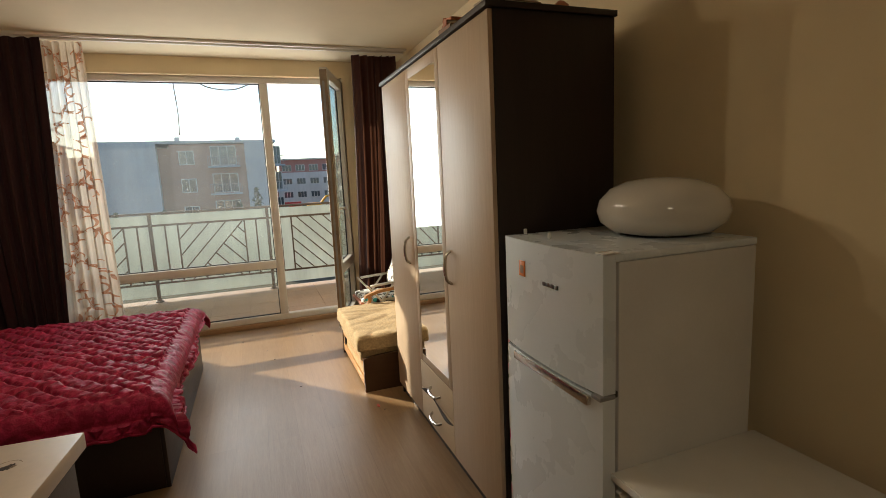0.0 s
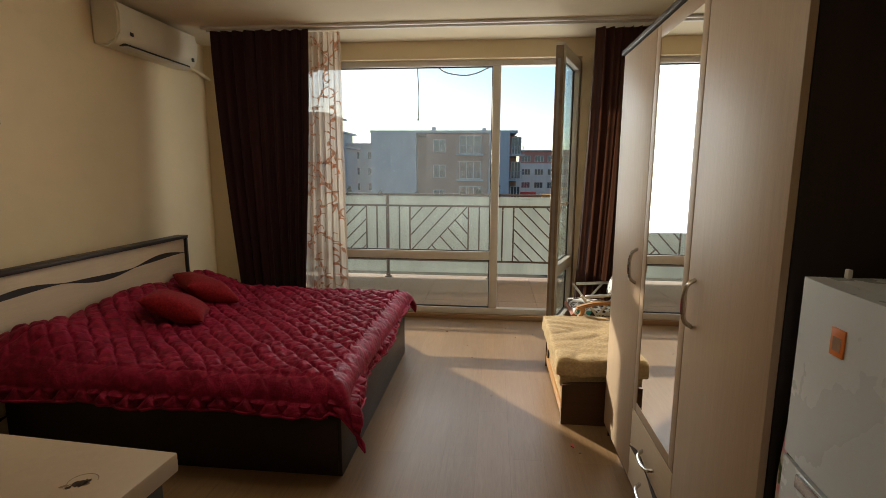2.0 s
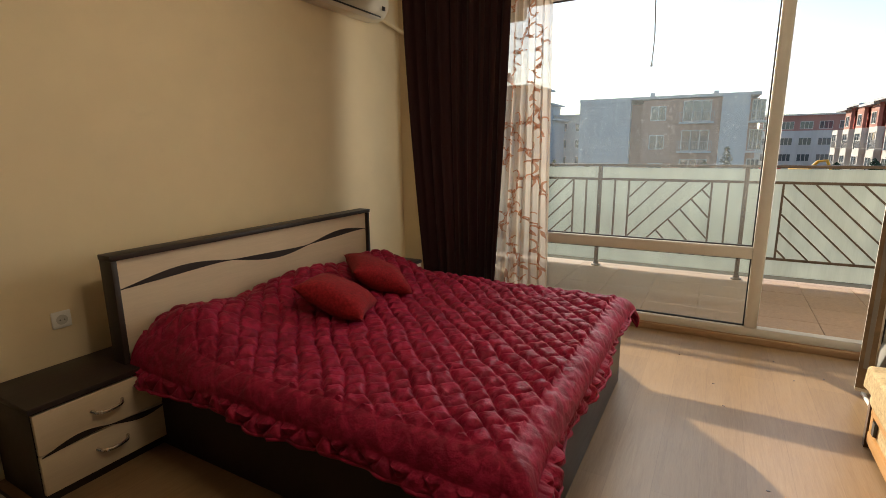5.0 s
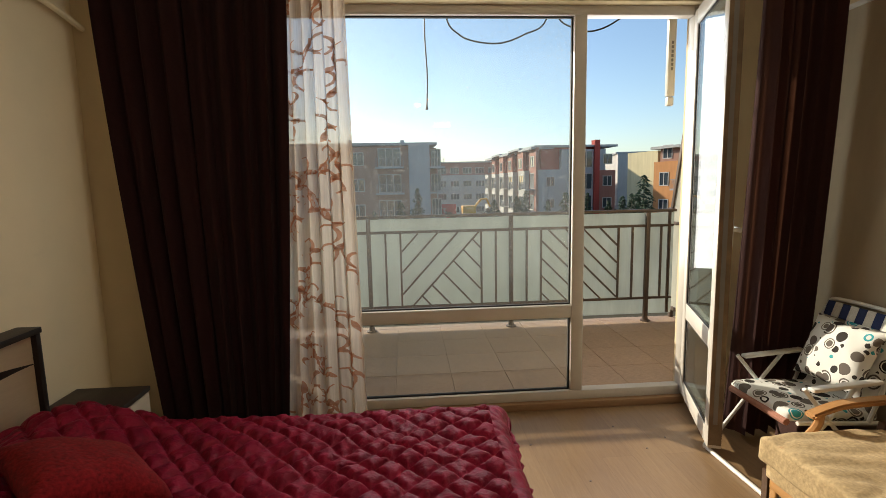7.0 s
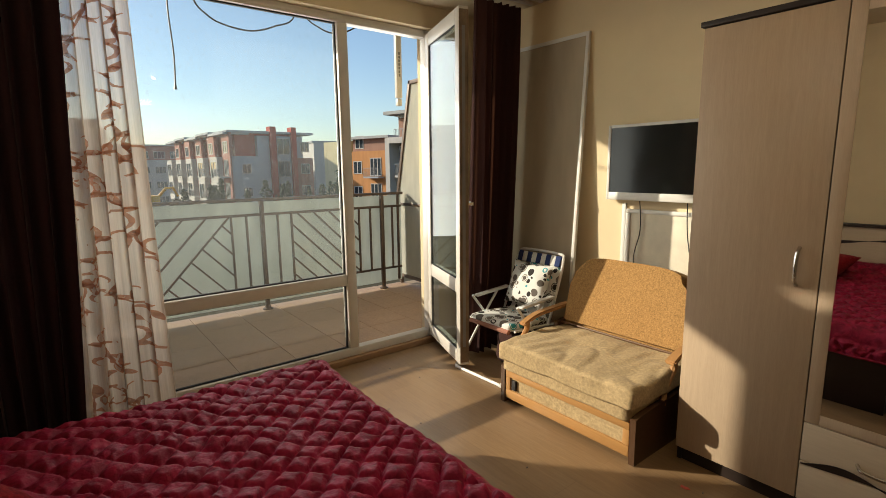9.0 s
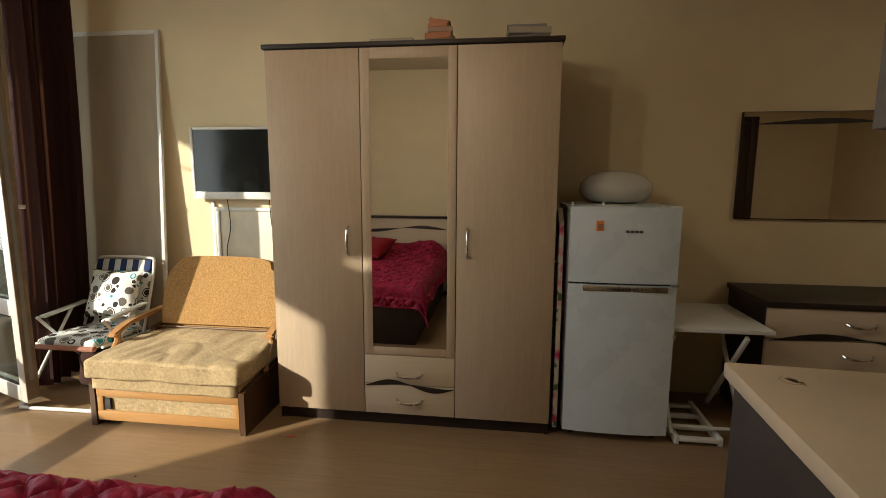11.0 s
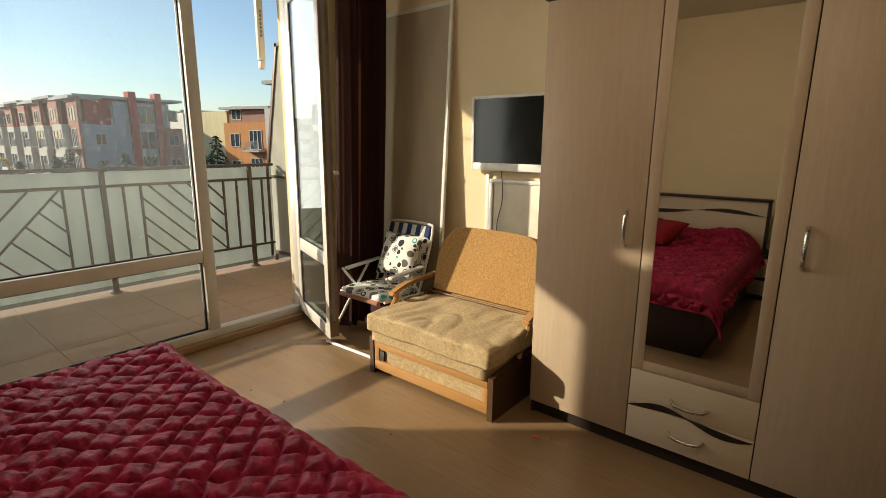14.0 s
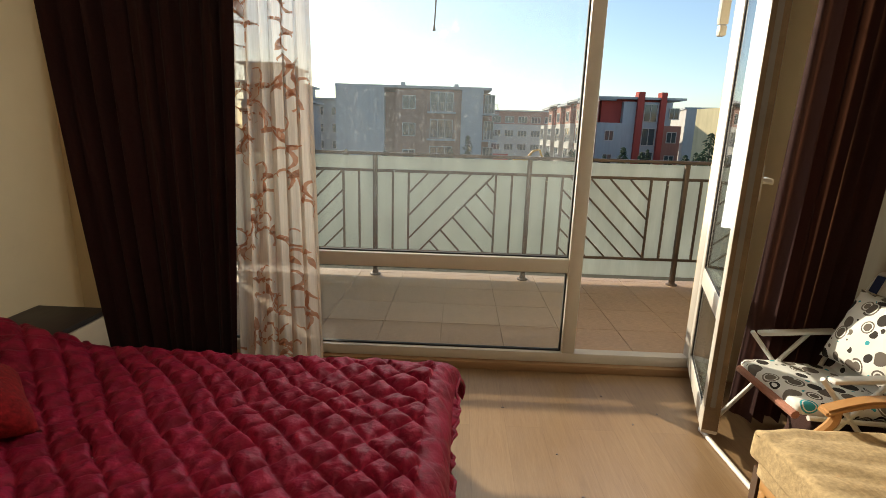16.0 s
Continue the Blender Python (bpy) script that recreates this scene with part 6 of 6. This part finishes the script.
piece(h, m, "frame", (0, 8, -0.9, 0.8, T5 - ST + 0.5, T5 - ST + 1.0), F_WHITE)
roof_slab(h, m, 0.4, 8, 0.2, 10, T5, F_BEIGE, 0.8)
for s in range(4):
    house_balcony(h, m, 0.9, s * ST + 1.2, 3.4, 0.4, 1.1, F_WHITE)
    piece(h, m, "air_conditioner", (0.7, 1.4, 0.1, 0.48, s * ST + 3.2, s * ST + 3.7), F_WHITE)
    house_window(h, m, 5.2, s * ST + 1.9, 1.6, 1.5, 0.5)


# trees
CONIFER = foliage("conifer_green", (0.035, 0.06, 0.028))
SCRUB = foliage("bare_scrub", (0.075, 0.06, 0.05))
BARK = plain("bark", (0.08, 0.06, 0.045), 0.9)


def conifer(x, y, hgt, wid, seed, label, lightness=None):
    r = random.Random(seed)
    t = thing("conifer", (x, y, GZ), label, "tree", "conifers between the houses")
    part("trunk", pipe([(x, y, GZ), (x + 0.05, y, GZ + hgt * 0.5), (x, y, GZ + hgt * 0.97)], [0.16, 0.09, 0.02], 7), BARK, t)
    verts, faces = [], []
    for i in range(520):
        k = r.random() ** 0.8
        z = GZ + 0.3 + k * (hgt - 0.3)
        lim = wid * (1 - k) ** 0.75 * (0.75 + 0.35 * math.sin(k * 37 + seed)) + 0.06
        a = r.uniform(0, 6.28)
        d = lim * r.uniform(0.35, 1.05)
        c = Vector((x + d * math.cos(a), y + d * math.sin(a), z - 0.25 * d))
        s = r.uniform(0.16, 0.34) * (0.6 + 0.5 * (1 - k)) * (wid / 1.6) ** 0.4
        o = Vector((math.cos(a), math.sin(a), -0.35))
        side = Vector((-math.sin(a), math.cos(a), r.uniform(-0.4, 0.4)))
        b = len(verts)
        verts += [c - side * s * 0.5, c + side * s * 0.5, c + o * s * 1.5, c + Vector((0, 0, s * 0.5))]
        faces += [(b, b + 1, b + 2), (b, b + 2, b + 3), (b + 1, b + 3, b + 2)]
    me = bpy.data.meshes.new("crown")
    me.from_pydata(verts, [], faces)
    me.materials.append(CONIFER)
    o = new("crown", me)
    o.parent = t
    o.matrix_parent_inverse = t.matrix_basis.inverted()


for i, (x, y, hg, w) in enumerate(((-11.6, 57, 5.6, 1.1), (1.2, 57, 7.4, 1.5), (-3.5, 58, 5.0, 1.0), (13.0, 62, 6.2, 1.3), (14.6, 64, 6.8, 1.5), (16.2, 60, 5.6, 1.2), (21.6, 62, 6.4, 1.0), (23.8, 61, 5.4, 1.2), (27.0, 60, 5.8, 1.1), (31.0, 62, 7.0, 1.5), (21.9, 48.5, 8.2, 2.4), (34.5, 70, 7.2, 1.6), (26.0, 45, 5.4, 1.0), (-16, 60, 6.0, 1.2), (17.6, 58, 6.6, 1.7), (19.2, 57, 6.2, 1.6), (12.2, 57, 6.0, 1.6), (25.2, 58, 6.3, 1.5), (28.6, 59, 6.5, 1.7), (30.2, 57, 6.9, 1.9), (33.0, 61, 6.4, 1.8), (9.8, 59, 5.9, 1.5), (-7.5, 57, 5.6, 1.4), (-0.6, 58, 6.0, 1.5), (22.8, 55, 6.1, 1.6))):
    conifer(x, y, hg, w, i + 1, "dark green conifer between the houses")


def scrub_band(x0, x1, y, hgt, seed, count):
    r = random.Random(seed)
    verts, faces = [], []
    for i in range(count):
        x = r.uniform(x0, x1)
        k = noise.noise(Vector((x * 0.35, y, seed))) * 0.5 + 0.6
        z = GZ + r.random() ** 0.7 * hgt * k
        c = Vector((x, y + r.uniform(-2.5, 2.5), z))
        s = r.uniform(0.15, 0.45)
        a, e = r.uniform(0, 3.14), r.uniform(-0.5, 1.3)
        o = Vector((math.cos(a) * math.cos(e), 0.3 * math.sin(a), math.sin(e))) * s
        p = Vector((-o.z, 0.1, o.x)).normalized() * s * 0.3
        b = len(verts)
        verts += [c - o, c + p, c + o, c - p]
        faces += [(b, b + 1, b + 2, b + 3)]
    me = bpy.data.meshes.new("scrub")
    me.from_pydata(verts, [], faces)
    me.materials.append(SCRUB)
    tagged(new("scrub", me), "bare winter bushes and branches between the houses", "bushes", "", "stuff")


scrub_band(-20, 40, 55, 5.6, 1, 6500)
scrub_band(3, 45, 64, 6.2, 2, 5200)

dg = thing("excavator", (8.6, 72, GZ), "yellow excavator standing on the building site", "excavator")
YEL = plain("machine_yellow", (0.75, 0.38, 0.02), 0.5)
part("cab", block(7.6, 9.4, 71, 73, GZ + 3.4, GZ + 4.8, 0.1), YEL, dg)
part("undercarriage", block(7.2, 9.9, 70.8, 73.2, GZ, GZ + 3.6, 0.1), COVERS[1], dg)
part("boom", pipe([(9.2, 72, GZ + 4.4), (10.2, 72, GZ + 5.6), (11.0, 72, GZ + 5.7), (11.5, 72, GZ + 4.6)], 0.16), YEL, dg)
HOARD = plain("red_hoarding", (0.45, 0.05, 0.04), 0.6)
solid("hoarding", block(4.4, 7.0, 74, 74.15, GZ, GZ + 5.0), HOARD, "red site hoarding behind the excavator", "hoarding")

# ---- balcony floor tiles, laid last ----
tiles = structure("balcony_paving", block(BX_L, BX_R, 7.06, BY_F - 0.02, BZ - 0.012, BZ - 0.006), GROUT, "beige ribbed balcony floor tiles", "paving")
TS = 0.40
tile_me = None
ny = 0
y = 7.07
while y < BY_F - 0.06:
    x = BX_R - TS
    while x > BX_L:
        d = min(TS, BY_F - 0.02 - y)
        if tile_me is None or d < TS - 0.01:
            o = part("tile", block(0, TS - 0.003, 0, d - 0.003, 0, 0.008, 0.0015, 1), TILE, tiles, "", 0)
            if d >= TS - 0.01:
                tile_me = o.data
            o.location = (x + TS / 2, y + d / 2, BZ - 0.002 + random.uniform(-0.0008, 0.0008))
        else:
            o = new("tile", tile_me)
            o.parent = tiles
            o.matrix_parent_inverse = tiles.matrix_basis.inverted()
            o.location = (x + TS / 2, y + TS / 2, BZ - 0.002 + random.uniform(-0.0008, 0.0008))
        x -= TS
    y += TS
